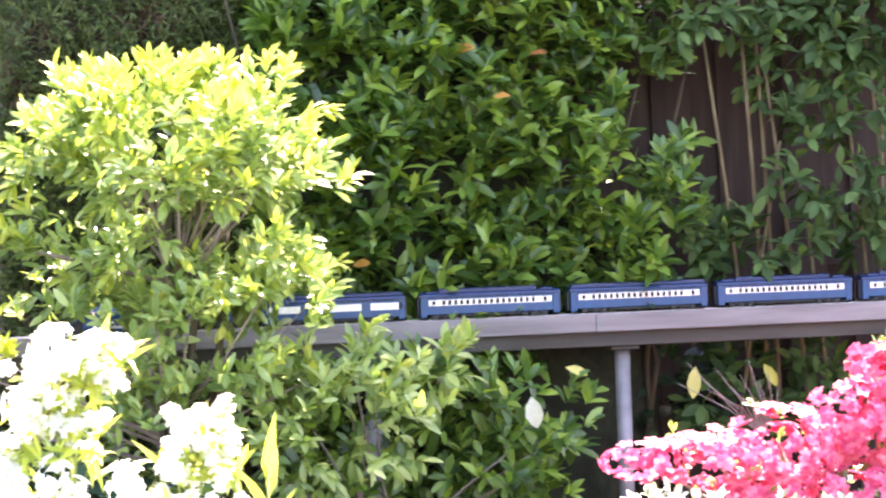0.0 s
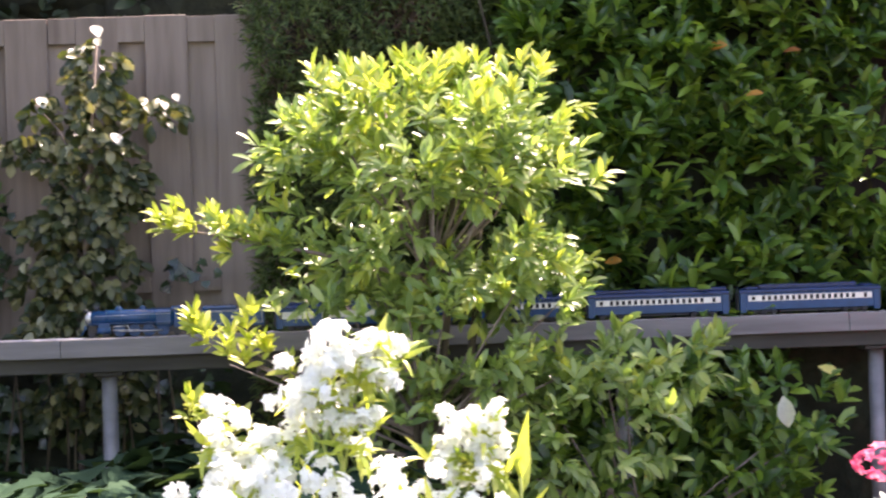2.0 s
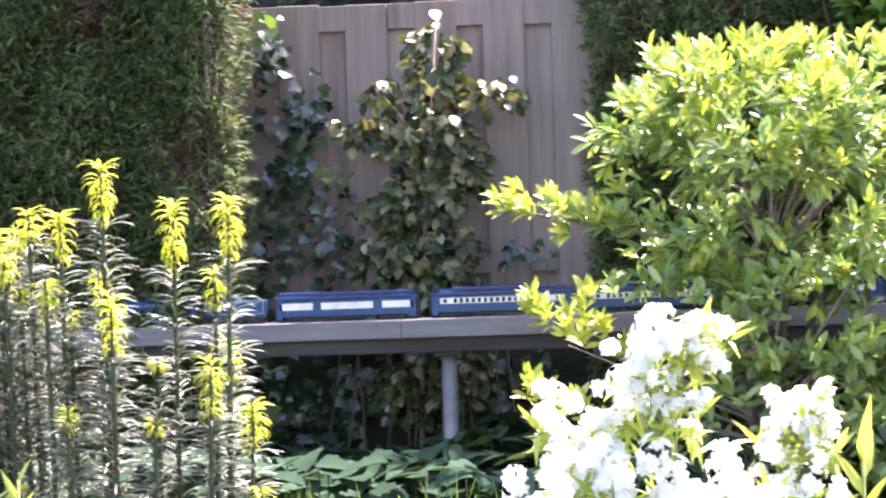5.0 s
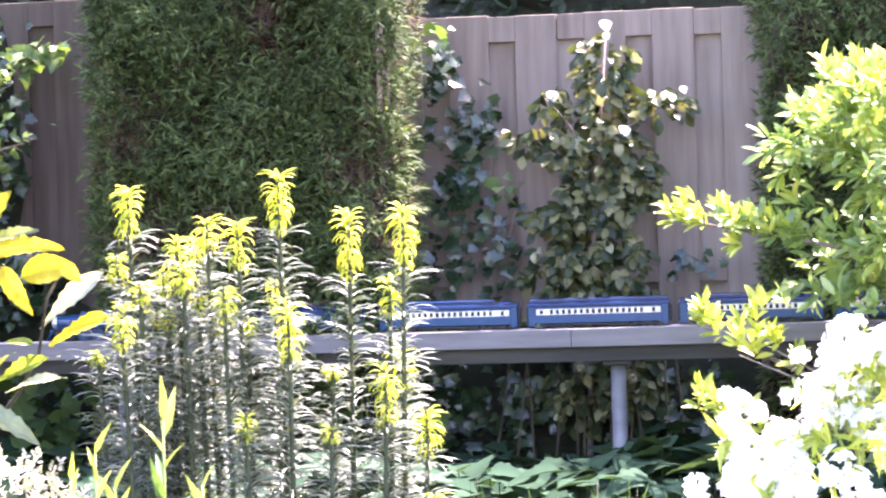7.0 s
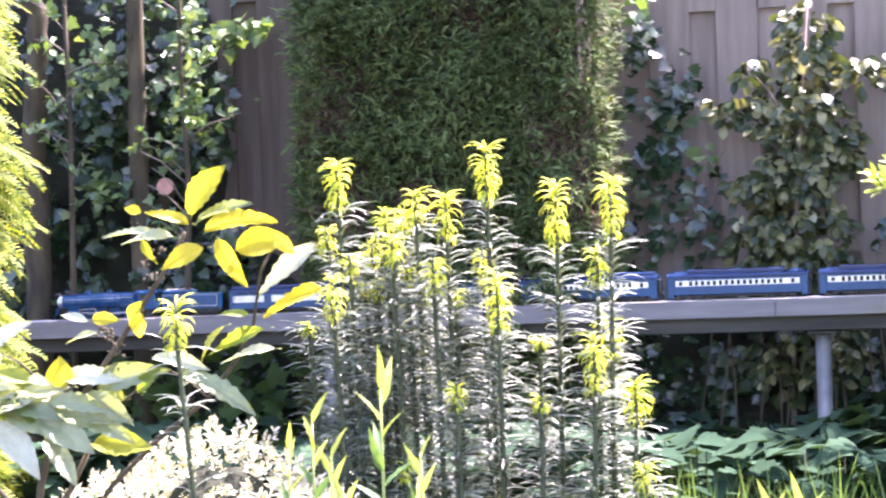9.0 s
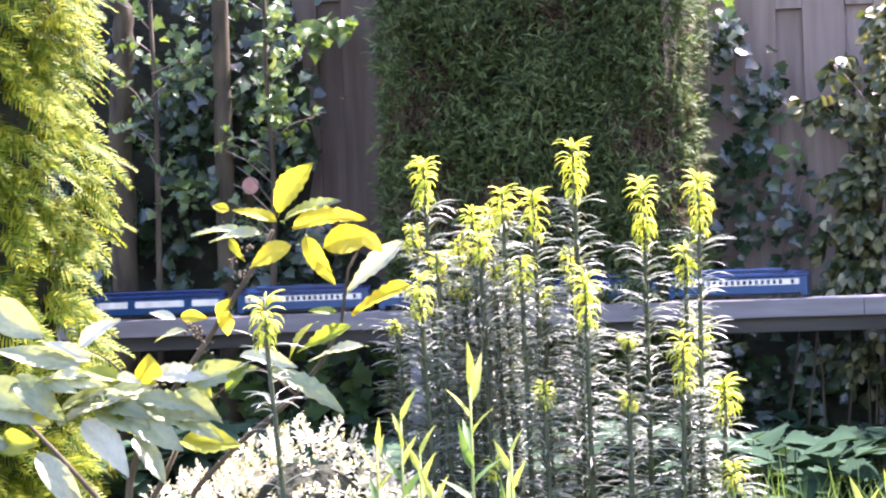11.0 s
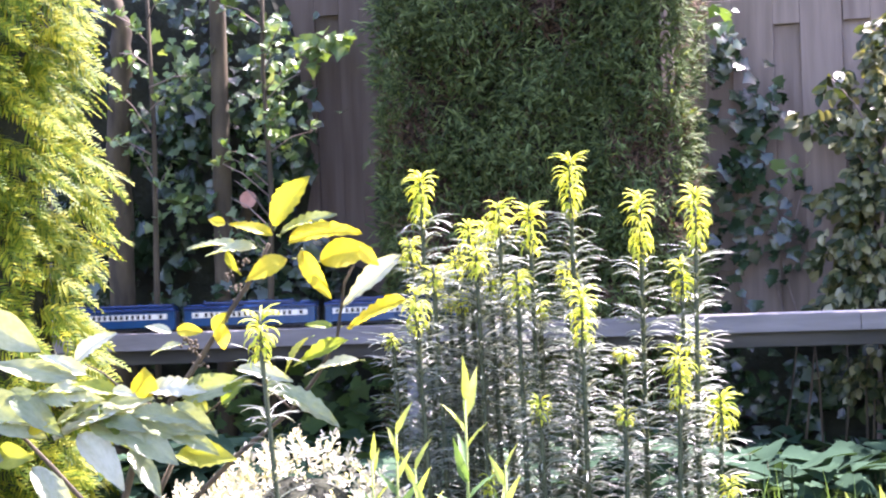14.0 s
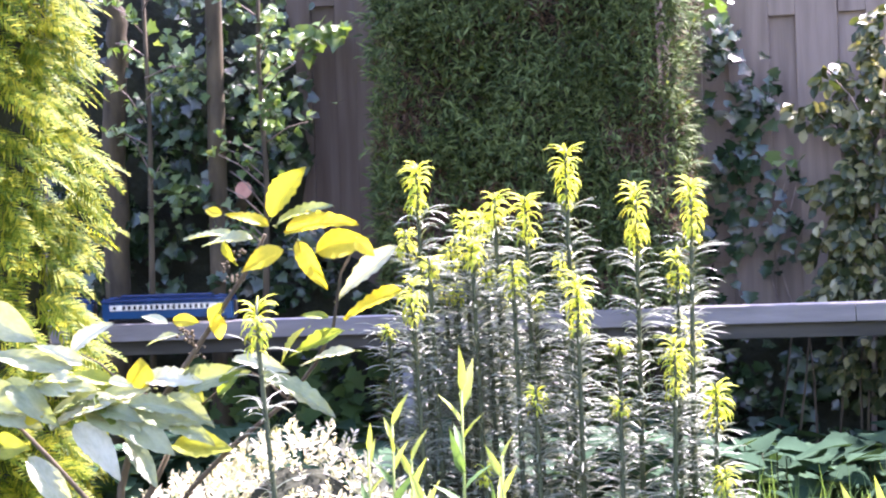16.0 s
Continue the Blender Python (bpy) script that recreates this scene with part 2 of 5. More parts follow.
def limb(bm, points, r0, r1, sides=7):
    """A bent tapering stem through points, one smooth skin."""
    pts = [Vector(p) for p in points]
    n = len(pts)
    rings = []
    for i, p in enumerate(pts):
        d = (pts[min(i + 1, n - 1)] - pts[max(i - 1, 0)]).normalized()
        a = d.orthogonal().normalized() if not rings else (side - d * side.dot(d)).normalized()
        side = a
        b = d.cross(a)
        r = r0 + (r1 - r0) * i / (n - 1)
        rings.append([bm.verts.new(p + r * (a * math.cos(k * 2 * math.pi / sides) + b * math.sin(k * 2 * math.pi / sides))) for k in range(sides)])
    for q0, q1 in zip(rings, rings[1:]):
        for k in range(sides):
            bm.faces.new((q0[k], q0[(k + 1) % sides], q1[(k + 1) % sides], q1[k])).smooth = True
    bm.faces.new(rings[0][::-1])
    bm.faces.new(rings[-1])
    return bm


def unit(v):
    return v / np.maximum(np.linalg.norm(v, axis=-1, keepdims=True), 1e-9)


# A leaf's outline: along, across (half widths), and fold.
OVAL = [(0.0, 0.04), (0.3, 0.40), (0.62, 0.5), (0.86, 0.28), (1.0, 0.0)]
LANCE = [(0.0, 0.10), (0.25, 0.5), (0.6, 0.36), (1.0, 0.0)]
NEEDLE = [(0.0, 0.5), (0.35, 0.5), (0.7, 0.45), (1.0, 0.0)]
CURVED = [(0.0, 0.45), (0.25, 0.5), (0.5, 0.5), (0.75, 0.4), (1.0, 0.0)]
SPRAY = [(0.0, 0.2), (0.5, 0.5), (1.0, 0.0)]
BROAD = [(0.0, 0.20), (0.08, 0.46), (0.2, 0.52), (0.27, 0.44), (0.42, 0.55), (0.52, 0.40), (0.68, 0.36), (0.84, 0.20), (1.0, 0.0)]
IVYLEAF = [(0.0, 0.22), (0.10, 0.52), (0.32, 0.36), (0.46, 0.56), (0.66, 0.24), (1.0, 0.0)]


def leaves(name, base, way, up, length, width, outline=OVAL, fold=0.12, droop=0.25):
    """One mesh of leaves: base places, directions, upward hints, lengths and widths."""
    base, way, up = np.asarray(base, float), unit(np.asarray(way, float)), np.asarray(up, float)
    n = len(base)
    length = np.broadcast_to(np.asarray(length, float), (n,))
    width = np.broadcast_to(np.asarray(width, float), (n,))
    side = unit(np.cross(way, up) + 1e-6)
    top = np.cross(side, way)
    k = len(outline)
    verts = np.zeros((n, 3 * k, 3))
    for i, (s, w) in enumerate(outline):
        mid = base + way * (length * s)[:, None] - top * (length * droop * s * s * np.ones(n))[:, None]
        lift = top * (width * w * fold * 2)[:, None]
        verts[:, 3 * i] = mid - side * (width * w)[:, None] + lift
        verts[:, 3 * i + 1] = mid
        verts[:, 3 * i + 2] = mid + side * (width * w)[:, None] + lift
    faces = []
    for i in range(k - 1):
        a, b = 3 * i, 3 * i + 3
        if outline[i + 1][1] > 0:
            faces += [(a, b, b + 1, a + 1), (a + 1, b + 1, b + 2, a + 2)]
        else:
            faces += [(a, b + 1, b + 1, a + 1), (a + 1, b + 1, b + 1, a + 2)]
    faces = np.array(faces)
    quads = (faces[None] + (np.arange(n) * 3 * k)[:, None, None]).reshape(-1, 4)
    mesh = bpy.data.meshes.new(name)
    is_tri = quads[:, 1] == quads[:, 2]
    tris = quads[is_tri][:, [0, 1, 3]]
    quads = quads[~is_tri]
    flat = np.concatenate([quads.ravel(), tris.ravel()])
    starts = np.concatenate([np.arange(len(quads)) * 4, len(quads) * 4 + np.arange(len(tris)) * 3])
    mesh.vertices.add(n * 3 * k)
    mesh.vertices.foreach_set("co", verts.ravel())
    mesh.loops.add(len(flat))
    mesh.loops.foreach_set("vertex_index", flat.astype(np.int32))
    mesh.polygons.add(len(starts))
    mesh.polygons.foreach_set("loop_start", starts.astype(np.int32))
    mesh.polygons.foreach_set("use_smooth", np.ones(len(starts), bool))
    mesh.update(calc_edges=True)
    mesh.validate()
    return mesh


def scatter_dirs(n):
    return unit(rng.normal(size=(n, 3)))


def shoots(places, ways, count, spread, stem):
    """Leaf bases and directions on shoots: count leaves to a shoot, in a spiral along its stem."""
    n = len(places)
    a = unit(np.cross(ways, scatter_dirs(n)))
    b = np.cross(ways, a)
    bases, dirs = [], []
    for k in range(count):
        f = (k + 0.5) / count
        ang = k * 2.4 + rng.uniform(0, 6.28, n)
        out = a * np.cos(ang)[:, None] + b * np.sin(ang)[:, None]
        sp = spread * (1.15 - 0.75 * f) * rng.uniform(0.7, 1.3, n)
        bases.append(places + ways * (stem * f))
        dirs.append(unit(ways * np.cos(sp)[:, None] + out * np.sin(sp)[:, None]))
    return np.concatenate(bases), np.concatenate(dirs)


def blob_points(n, blobs, shell=0.6):
    """Points near the skin of the ellipsoids (centre, radii), and the outward directions there."""
    vol = np.array([r[0] * r[2] for c, r in blobs])
    pick = rng.choice(len(blobs), n, p=vol / vol.sum())
    d = scatter_dirs(n)
    rad = rng.uniform(shell, 1.0, n) ** 0.7
    c = np.array([b[0] for b in blobs])[pick]
    r = np.array([b[1] for b in blobs])[pick]
    return c + d * r * rad[:, None], unit(d / r)


def clumps(p, scale, cut):
    """Keeps the places where slow noise lies over the cut: gaps in a crown."""
    return np.array([noise.noise(Vector(q) * scale) > cut for q in p])


UP = np.array([0.0, 0.0, 1.0])

# ---- ground ----
bm = bmesh.new()
G, HALF = 60, 60.0
steps = [math.copysign(abs(i / (G / 2)) ** 3, i) * HALF for i in range(-G // 2, G // 2 + 1)]
grid = [[bm.verts.new((x, y, 0.03 * noise.noise((x * 1.5, y * 1.5, 0)) if abs(x) < 8 and abs(y) < 9 else 0)) for x in steps] for y in steps]
for j in range(G):
    for i in range(G):
        bm.faces.new((grid[j][i], grid[j][i + 1], grid[j + 1][i + 1], grid[j + 1][i]))
tagged(part("ground", bm, M_SOIL), "dark garden soil under the planting", "ground", kind="structure")

# ---- model railway on its raised bed ----
DECK_TOP, RAIL_TOP = 0.768, 0.7695


def track_y(x):
    """The track runs straight, then bends gently towards the garden path."""
    return -0.468 - 0.05 * min(0.0, x + 0.6) ** 2


CURVE_X = np.linspace(-7.5, 6.0, 2701)
CURVE_Y = np.array([track_y(x) for x in CURVE_X])
CURVE_S = np.concatenate([[0], np.cumsum(np.hypot(np.diff(CURVE_X), np.diff(CURVE_Y)))])
CURVE_S -= np.interp(0, CURVE_X, CURVE_S)


def on_track(s):
    """Place and heading (degrees) at s metres along the track."""
    x = float(np.interp(s, CURVE_S, CURVE_X))
    slope = -0.10 * min(0.0, x + 0.6)
    return x, track_y(x), math.degrees(math.atan(slope))


def grade(x):
    """The bed climbs very slightly along +x."""
    return 0.0036 * x


def swept(x0, x1, y0, y1, z0, z1):
    """A board along the track from x0 to x1, between offsets y0 and y1 from its middle."""
    bm = bmesh.new()
    n = max(1, int((x1 - x0) / 0.12))
    e = 0.002
    prof = [(y0 + e, z0), (y0, z0 + e), (y0, z1 - e), (y0 + e, z1), (y1 - e, z1), (y1, z1 - e), (y1, z0 + e), (y1 - e, z0)]
    rings = []
    for i in range(n + 1):
        x = x0 + (x1 - x0) * i / n
        slope = -0.10 * min(0.0, x + 0.6)
        k = math.hypot(1, slope)
        rings.append([bm.verts.new((x - slope / k * y, track_y(x) + y / k, z + grade(x))) for y, z in prof])
    m = len(prof)
    for r0, r1 in zip(rings, rings[1:]):
        for k in range(m):
            bm.faces.new((r0[k], r1[k], r1[(k + 1) % m], r0[(k + 1) % m]))
    bm.faces.new(rings[0])
    bm.faces.new(rings[-1][::-1])
    return bm


bed = thing("railway_bed", "raised grey weathered timber bed carrying the model track", "track bed")
joints = [-6.4, -4.6, -3.1, -1.62, 0.30, 2.68, 5.2]
for a, b in zip(joints, joints[1:]):
    part("fascia_board", swept(a + 0.0012, b - 0.0012, -0.088, -0.066, DECK_TOP - 0.056, DECK_TOP), M_DECK, bed)
    part("deck_board", swept(a + 0.0012, b - 0.0012, -0.0655, 0.083, DECK_TOP - 0.035, DECK_TOP - 0.013), M_DECK, bed)
    part("beam", swept(a, b, -0.062, -0.022, DECK_TOP - 0.102, DECK_TOP - 0.0355), M_BEAM, bed, "dark timber beam")
for k in (1, 3, 5, 6, 7, 8):
    x = -3.47 + 0.781 * k
    post = thing("support_post", "galvanised steel tube post under the railway bed", "post", "posts under the railway bed", at=(x, track_y(x), grade(x)))
    part("tube", rod(bmesh.new(), (0, 0, -0.1), (0, 0, 0.652), 0.0235, sides=20), M_STEEL, post)
    part("clamp", boxed(-0.045, 0.045, -0.05, 0.05, 0.652, 0.6655, bevel=0.003), M_BEAM, post, "dark mounting plate")

track = thing("model_track", "three-rail model train track with dark sleepers", "track")
for dy in (-0.016, 0.0, 0.016):
    part("rail", swept(-6.4, 5.2, dy - 0.0025, dy + 0.0025, 0.7602, RAIL_TOP), M_RAIL, track)
tie = boxed(-0.004, 0.004, -0.03, 0.03, 0, 0.005)
tie_mesh = bpy.data.meshes.new("sleeper")
tie.to_mesh(tie_mesh)
tie.free()
for k in range(290):
    x, y, turn = on_track(-6.4 + k * 0.04)
    s = part("sleeper", tie_mesh, M_TIE, track)
    s.matrix_basis = pose(x, y, 0.7551 + grade(x), 0, 0, turn)

# ---- the train ----
PITCH = 0.467
NOSE = [(0, 1.12), (1.5, 0.567), (3.5, -0.117), (4, -0.287), (6.5, -1.164), (7, -1.331), (9, -1.997), (12, -3.103), (14, -3.836), (15, -4.203), (16, -4.562)]


def wheel_mesh(r, w):
    bm = bmesh.new()
    rod(bm, (0, -w / 2, 0), (0, w / 2, 0), r, sides=20)
    rod(bm, (0, -w / 2 - 0.001, 0), (0, -w / 2, 0), r * 0.25, sides=10)
    for k in range(8):
        a = k * math.pi / 4
        rod(bm, (0, -w / 2 - 0.0008, 0), (r * 0.85 * math.cos(a), -w / 2 - 0.0008, r * 0.85 * math.sin(a)), 0.0009, sides=4)
    return bm


def truck(parent, x):
    """A six-wheel coach truck, black."""
    bm = bmesh.new()
    box(bm, x - 0.042, x + 0.042, -0.022, 0.022, 0.007, 0.0125, bevel=0.001)
    for dx in (-0.03, 0.0, 0.03):
        for y in (-0.018, 0.018):
            rod(bm, (x + dx, y - 0.002, 0.009), (x + dx, y + 0.002, 0.009), 0.009, sides=14)
            box(bm, x + dx - 0.004, x + dx + 0.004, y * 1.25 - 0.002, y * 1.25 + 0.002, 0.005, 0.0125)
    part("truck", bm, M_BLACK, parent, "black six-wheel truck")


def shell(length, half, z0, z1, round_top, x0=0.0):
    """A long body with rounded upper edges, cross-section swept along x."""
    bm = bmesh.new()
    prof = [(-half, z0), (-half, z1 - round_top)]
    for k in range(1, 7):
        a = math.pi * k / 7
        prof.append((-half * math.cos(a), z1 - round_top + round_top * math.sin(a)))
    prof += [(half, z1 - round_top), (half, z0)]
    rings = [[bm.verts.new((x, y, z)) for y, z in prof] for x in (x0, x0 + length)]
    n = len(prof)
    for k in range(n):
        bm.faces.new((rings[0][k], rings[1][k], rings[1][(k + 1) % n], rings[0][(k + 1) % n]))
    bm.faces.new(rings[0])
    bm.faces.new(rings[1][::-1])
    return bm


def carriage(label, stepped, panels):
    """A passenger or baggage car, its front end at x = 0, on the rail top at z = 0."""
    c = thing("baggage_car" if panels else "passenger_coach", label, "train car", "" if panels else "train coaches")
    L = 0.430
    part("body", boxed(0.0, L, -0.031, 0.031, 0.0145, 0.066, bevel=0.0015), M_BLUE, c)
    for x in (0.0, L - 0.018):
        part("vestibule", boxed(x - 0.001, x + 0.019, -0.0325, 0.0325, 0.006, 0.068, bevel=0.0015), M_BLUE, c)
        part("diaphragm", boxed(x - 0.009 if x == 0 else x + 0.0195, x - 0.0015 if x == 0 else x + 0.027, -0.013, 0.013, 0.012, 0.066, bevel=0.001), M_BLACK, c, "black end bellows")
    part("roof", shell(L + 0.006, 0.034, 0.0665, 0.083, 0.013, -0.003), M_ROOF, c, "dark blue rounded roof")
    if stepped:
        part("clerestory", shell(L - 0.13, 0.021, 0.078, 0.093, 0.005, 0.06), M_ROOF, c)
        for x in (0.02, L - 0.055):
            part("roof_end", shell(0.035, 0.021, 0.078, 0.087, 0.006, x), M_ROOF, c)
    else:
        part("clerestory", shell(L - 0.01, 0.021, 0.078, 0.091, 0.005, 0.005), M_ROOF, c)
    part("underframe", boxed(0.12, L - 0.12, -0.024, 0.024, 0.006, 0.0142, bevel=0.002), M_BLACK, c, "dark equipment boxes")
    truck(c, 0.075)
    truck(c, L - 0.075)
    for s in (-1, 1):
        y0, y1 = sorted((s * 0.0312, s * 0.0325))
        if panels:
            for a, b in ((0.008, 0.112), (0.137, 0.298), (0.326, 0.422)):
                part("panel", boxed(a, b, y0, y1, 0.036, 0.057, bevel=0.0004), M_CREAM, c, "cream side panel")
        else:
            band = part("window_band", boxed(0.024, L - 0.024, y0, y1, 0.041, 0.059, bevel=0.0004), M_CREAM, c, "cream window band")
            w0, w1 = sorted((s * 0.0326, s * 0.0331))
            for k in range(18):
                if k == 16:
                    continue
                x = 0.066 + k * 0.0185
                part("window", boxed(x, x + 0.0098, w0, w1, 0.0435, 0.0568), M_WINDOW, band)
            part("window", boxed(0.035, 0.045, w0, w1, 0.0445, 0.0555), M_WINDOW, band)
    return c


DRIVER_R = 0.0185
drivers = []


def locomotive():
    c = thing("steam_locomotive", "blue model steam locomotive with bright rods", "locomotive")
    bm = bmesh.new()
    rod(bm, (0.022, 0, 0.056), (0.235, 0, 0.057), 0.0245, 0.0265, 24)
    for x in (0.06, 0.10, 0.14, 0.18, 0.215):
        rod(bm, (x, 0, 0.0565), (x + 0.003, 0, 0.0565), 0.0262, sides=24)
    part("boiler", bm, M_BLUE, c)
    bm = bmesh.new()
    rod(bm, (0.010, 0, 0.056), (0.0215, 0, 0.056), 0.023, sides=24)
    rod(bm, (0.004, 0, 0.056), (0.010, 0, 0.056), 0.012, 0.019, 18)
    part("smokebox", bm, M_ROD, c, "grey smokebox front")
    bm = bmesh.new()
    rod(bm, (-0.002, 0, 0.080), (0.012, 0, 0.080), 0.006, sides=14)
    part("headlight", bm, M_BLACK, c)
    bm = bmesh.new()
    rod(bm, (0.035, 0, 0.076), (0.035, 0, 0.093), 0.007, 0.008, 14)
    part("chimney", bm, M_BLACK, c)
    for x, r in ((0.095, 0.011), (0.16, 0.010)):
        bm = bmesh.new()
        rod(bm, (x, 0, 0.076), (x, 0, 0.087), r, r, 14)
        rod(bm, (x, 0, 0.087), (x, 0, 0.092), r, r * 0.45, 14)
        part("dome", bm, M_BLUE, c)
    part("cab", boxed(0.245, 0.300, -0.030, 0.030, 0.024, 0.079, bevel=0.002), M_BLUE, c)
    part("cab_roof", shell(0.072, 0.032, 0.0792, 0.088, 0.008, 0.238), M_BLUE, c)
    part("firebox", boxed(0.19, 0.244, -0.027, 0.027, 0.026, 0.079, bevel=0.008), M_BLUE, c)
    for s in (-1, 1):
        y0, y1 = sorted((s * 0.0305, s * 0.0312))
        part("cab_window", boxed(0.255, 0.272, y0, y1, 0.058, 0.073), M_WINDOW, c)
        y0, y1 = sorted((s * 0.018, s * 0.0335))
        part("running_board", boxed(0.012, 0.245, y0, y1, 0.040, 0.0425, bevel=0.0006), M_BLUE, c)
        bm = bmesh.new()
        rod(bm, (0.038, s * 0.024, 0.021), (0.074, s * 0.024, 0.021), 0.0105, sides=14)
        box(bm, 0.04, 0.072, min(s * 0.012, s * 0.032), max(s * 0.012, s * 0.032), 0.028, 0.0398, bevel=0.001)
        part("cylinder", bm, M_BLUE, c)
        bm = bmesh.new()
        rod(bm, (0.072, s * 0.029, 0.021), (0.150, s * 0.030, 0.019), 0.0018, sides=6)
        rod(bm, (0.098, s * 0.0275, 0.0165), (0.215, s * 0.0275, 0.0165), 0.0018, sides=6)
        rod(bm, (0.072, s * 0.029, 0.030), (0.120, s * 0.029, 0.034), 0.0014, sides=6)
        rod(bm, (0.118, s * 0.029, 0.036), (0.126, s * 0.029, 0.018), 0.0014, sides=6)
        part("connecting_rod", bm, M_ROD, c, "bright metal rods")
        bm = bmesh.new()
        rod(bm, (0.03, s * 0.026, 0.064), (0.235, s * 0.0285, 0.066), 0.0008, sides=5)
        part("handrail", bm, M_ROD, c)
        for k, x in enumerate((0.098, 0.137, 0.176, 0.215)):
            w = part("driving_wheel", wheel_mesh(DRIVER_R, 0.006), M_BLUE, c)
            w.location = (x, s * 0.0185, DRIVER_R)
            drivers.append((w, w.location.copy()))
        for x in (0.022, 0.058, 0.252, 0.284):
            bm = bmesh.new()
            rod(bm, (x, s * 0.018 - 0.002, 0.0095), (x, s * 0.018 + 0.002, 0.0095), 0.0095, sides=16)
            part("small_wheel", bm, M_BLACK, c)
    part("frame", boxed(0.01, 0.30, -0.014, 0.014, 0.010, 0.038, bevel=0.001), M_BLACK, c)
    bm = bmesh.new()
    box(bm, 0.002, 0.010, -0.030, 0.030, 0.024, 0.036, bevel=0.001)
    for k in range(7):
        y = -0.021 + k * 0.007
        rod(bm, (0.004, y, 0.024), (-0.012, y * 0.5, 0.004), 0.0016, sides=5)
    part("pilot", bm, M_BLUE, c, "slatted cowcatcher")
    part("coupler", boxed(0.30, 0.327, -0.005, 0.005, 0.014, 0.022), M_BLACK, c)
    return c


def tender():
    c = thing("locomotive_tender", "blue model tender with a coal load and grey edging", "train car")
    part("tank", boxed(0.0, 0.190, -0.030, 0.030, 0.022, 0.071, bevel=0.0018), M_BLUE, c)
    part("coal_bunker", boxed(0.004, 0.108, -0.027, 0.027, 0.0712, 0.083, bevel=0.003), M_BLUE, c)
    bm = bmesh.new()
    for k in range(40):
        p = Vector((rng.uniform(0.012, 0.10), rng.uniform(-0.02, 0.02), 0.083))
        bmesh.ops.create_icosphere(bm, subdivisions=1, radius=rng.uniform(0.003, 0.0055), matrix=Matrix.Translation(p))
    part("coal", bm, M_BLACK, c, "black coal")
    part("frame", boxed(0.0, 0.190, -0.026, 0.026, 0.014, 0.0215), M_BLACK, c)
    for s in (-1, 1):
        y0, y1 = sorted((s * 0.0302, s * 0.0306))
        bm = bmesh.new()
        for x0, x1, z0, z1 in ((0.006, 0.184, 0.030, 0.0312), (0.006, 0.184, 0.066, 0.0672), (0.006, 0.0072, 0.0312, 0.066), (0.1828, 0.184, 0.0312, 0.066)):
            box(bm, x0, x1, y0, y1, z0, z1)
        part("lining", bm, M_ROD, c, "thin pale lining")
        bm = bmesh.new()
        rod(bm, (0.094, y0, 0.049), (0.094, y1, 0.049), 0.005, sides=14)
        part("emblem", bm, M_ROD, c, "small pale round emblem")
    truck(c, 0.048)
    truck(c, 0.142)
    return c


loco = locomotive()
for piece in loco.children:
    stretch = Matrix.Diagonal((1.11, 1, 1, 1))
    if piece.name.startswith("driving_wheel"):
        piece.location.x *= 1.11
    else:
        piece.data.transform(stretch)
drivers = [(w, w.location.copy()) for w, at in drivers]
train = [(loco, -0.032), (tender(), 0.322), (carriage("blue model baggage car with three cream panels", False, True), 0.549)]
for k, stepped in enumerate((True, False, True, True)):
    train.append((carriage("blue model coach with cream window band and " + ("stepped roof" if stepped else "full-length clerestory roof"), stepped, False), 1.029 + PITCH * k))
for car, off in train:
    car.location = (1.12 + off, track_y(1.12 + off), RAIL_TOP)

# ---- fence ----
fence = tagged(new("wall_fence"), "grey-brown wooden board fence behind the planting", "fence", kind="structure")
for k in range(-26, 22):
    x = 0.225 * k + (0.004 if k == 1 else 0.0) - 0.001
    # Both ends of the fence carry the plants' shade in their colour.
    wood = M_DEEPSHADEFENCE if k > 11 else M_FENCE if k > -6 else M_SHADEFENCE
    top = (1.787 if k > -6 else 1.90) + 0.002 * ((k * 7) % 3 - 1)
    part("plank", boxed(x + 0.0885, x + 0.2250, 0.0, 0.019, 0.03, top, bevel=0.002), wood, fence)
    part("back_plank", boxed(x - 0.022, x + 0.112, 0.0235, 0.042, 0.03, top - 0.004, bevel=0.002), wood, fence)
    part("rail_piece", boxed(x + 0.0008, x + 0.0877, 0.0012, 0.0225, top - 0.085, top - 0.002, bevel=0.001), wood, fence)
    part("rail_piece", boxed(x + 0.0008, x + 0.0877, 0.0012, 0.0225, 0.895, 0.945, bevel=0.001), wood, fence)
for x in (-5.0, -3.2, -1.375, 0.90, 2.7, 4.5):
    part("fence_post", boxed(x - 0.034, x + 0.034, -0.03, -0.002, 0.0, 1.83, bevel=0.003), M_DEEPSHADEFENCE if x > 2 else M_FENCE if x > -1 else M_SHADEFENCE, fence)

# ---- planting ----


def core(parent, blobs, mat, rough_by=0.12, name="inner_mass"):
    """A lumpy inner filler, dark with painted shade, that stops light in dense crowns."""
    bm = bmesh.new()
    for c, r in blobs:
        got = bmesh.ops.create_icosphere(bm, subdivisions=3, radius=1.0)
        for v in got["verts"]:
            d = v.co.copy()
            s = 1 + rough_by * noise.noise(d * 3 + Vector(c)) + rough_by * 0.7 * noise.noise(d * 8)
            v.co = Vector(c) + Vector((d.x * r[0], d.y * r[1], d.z * r[2])) * s
    return tagged(part(name, bm, mat, parent), kind="stuff")


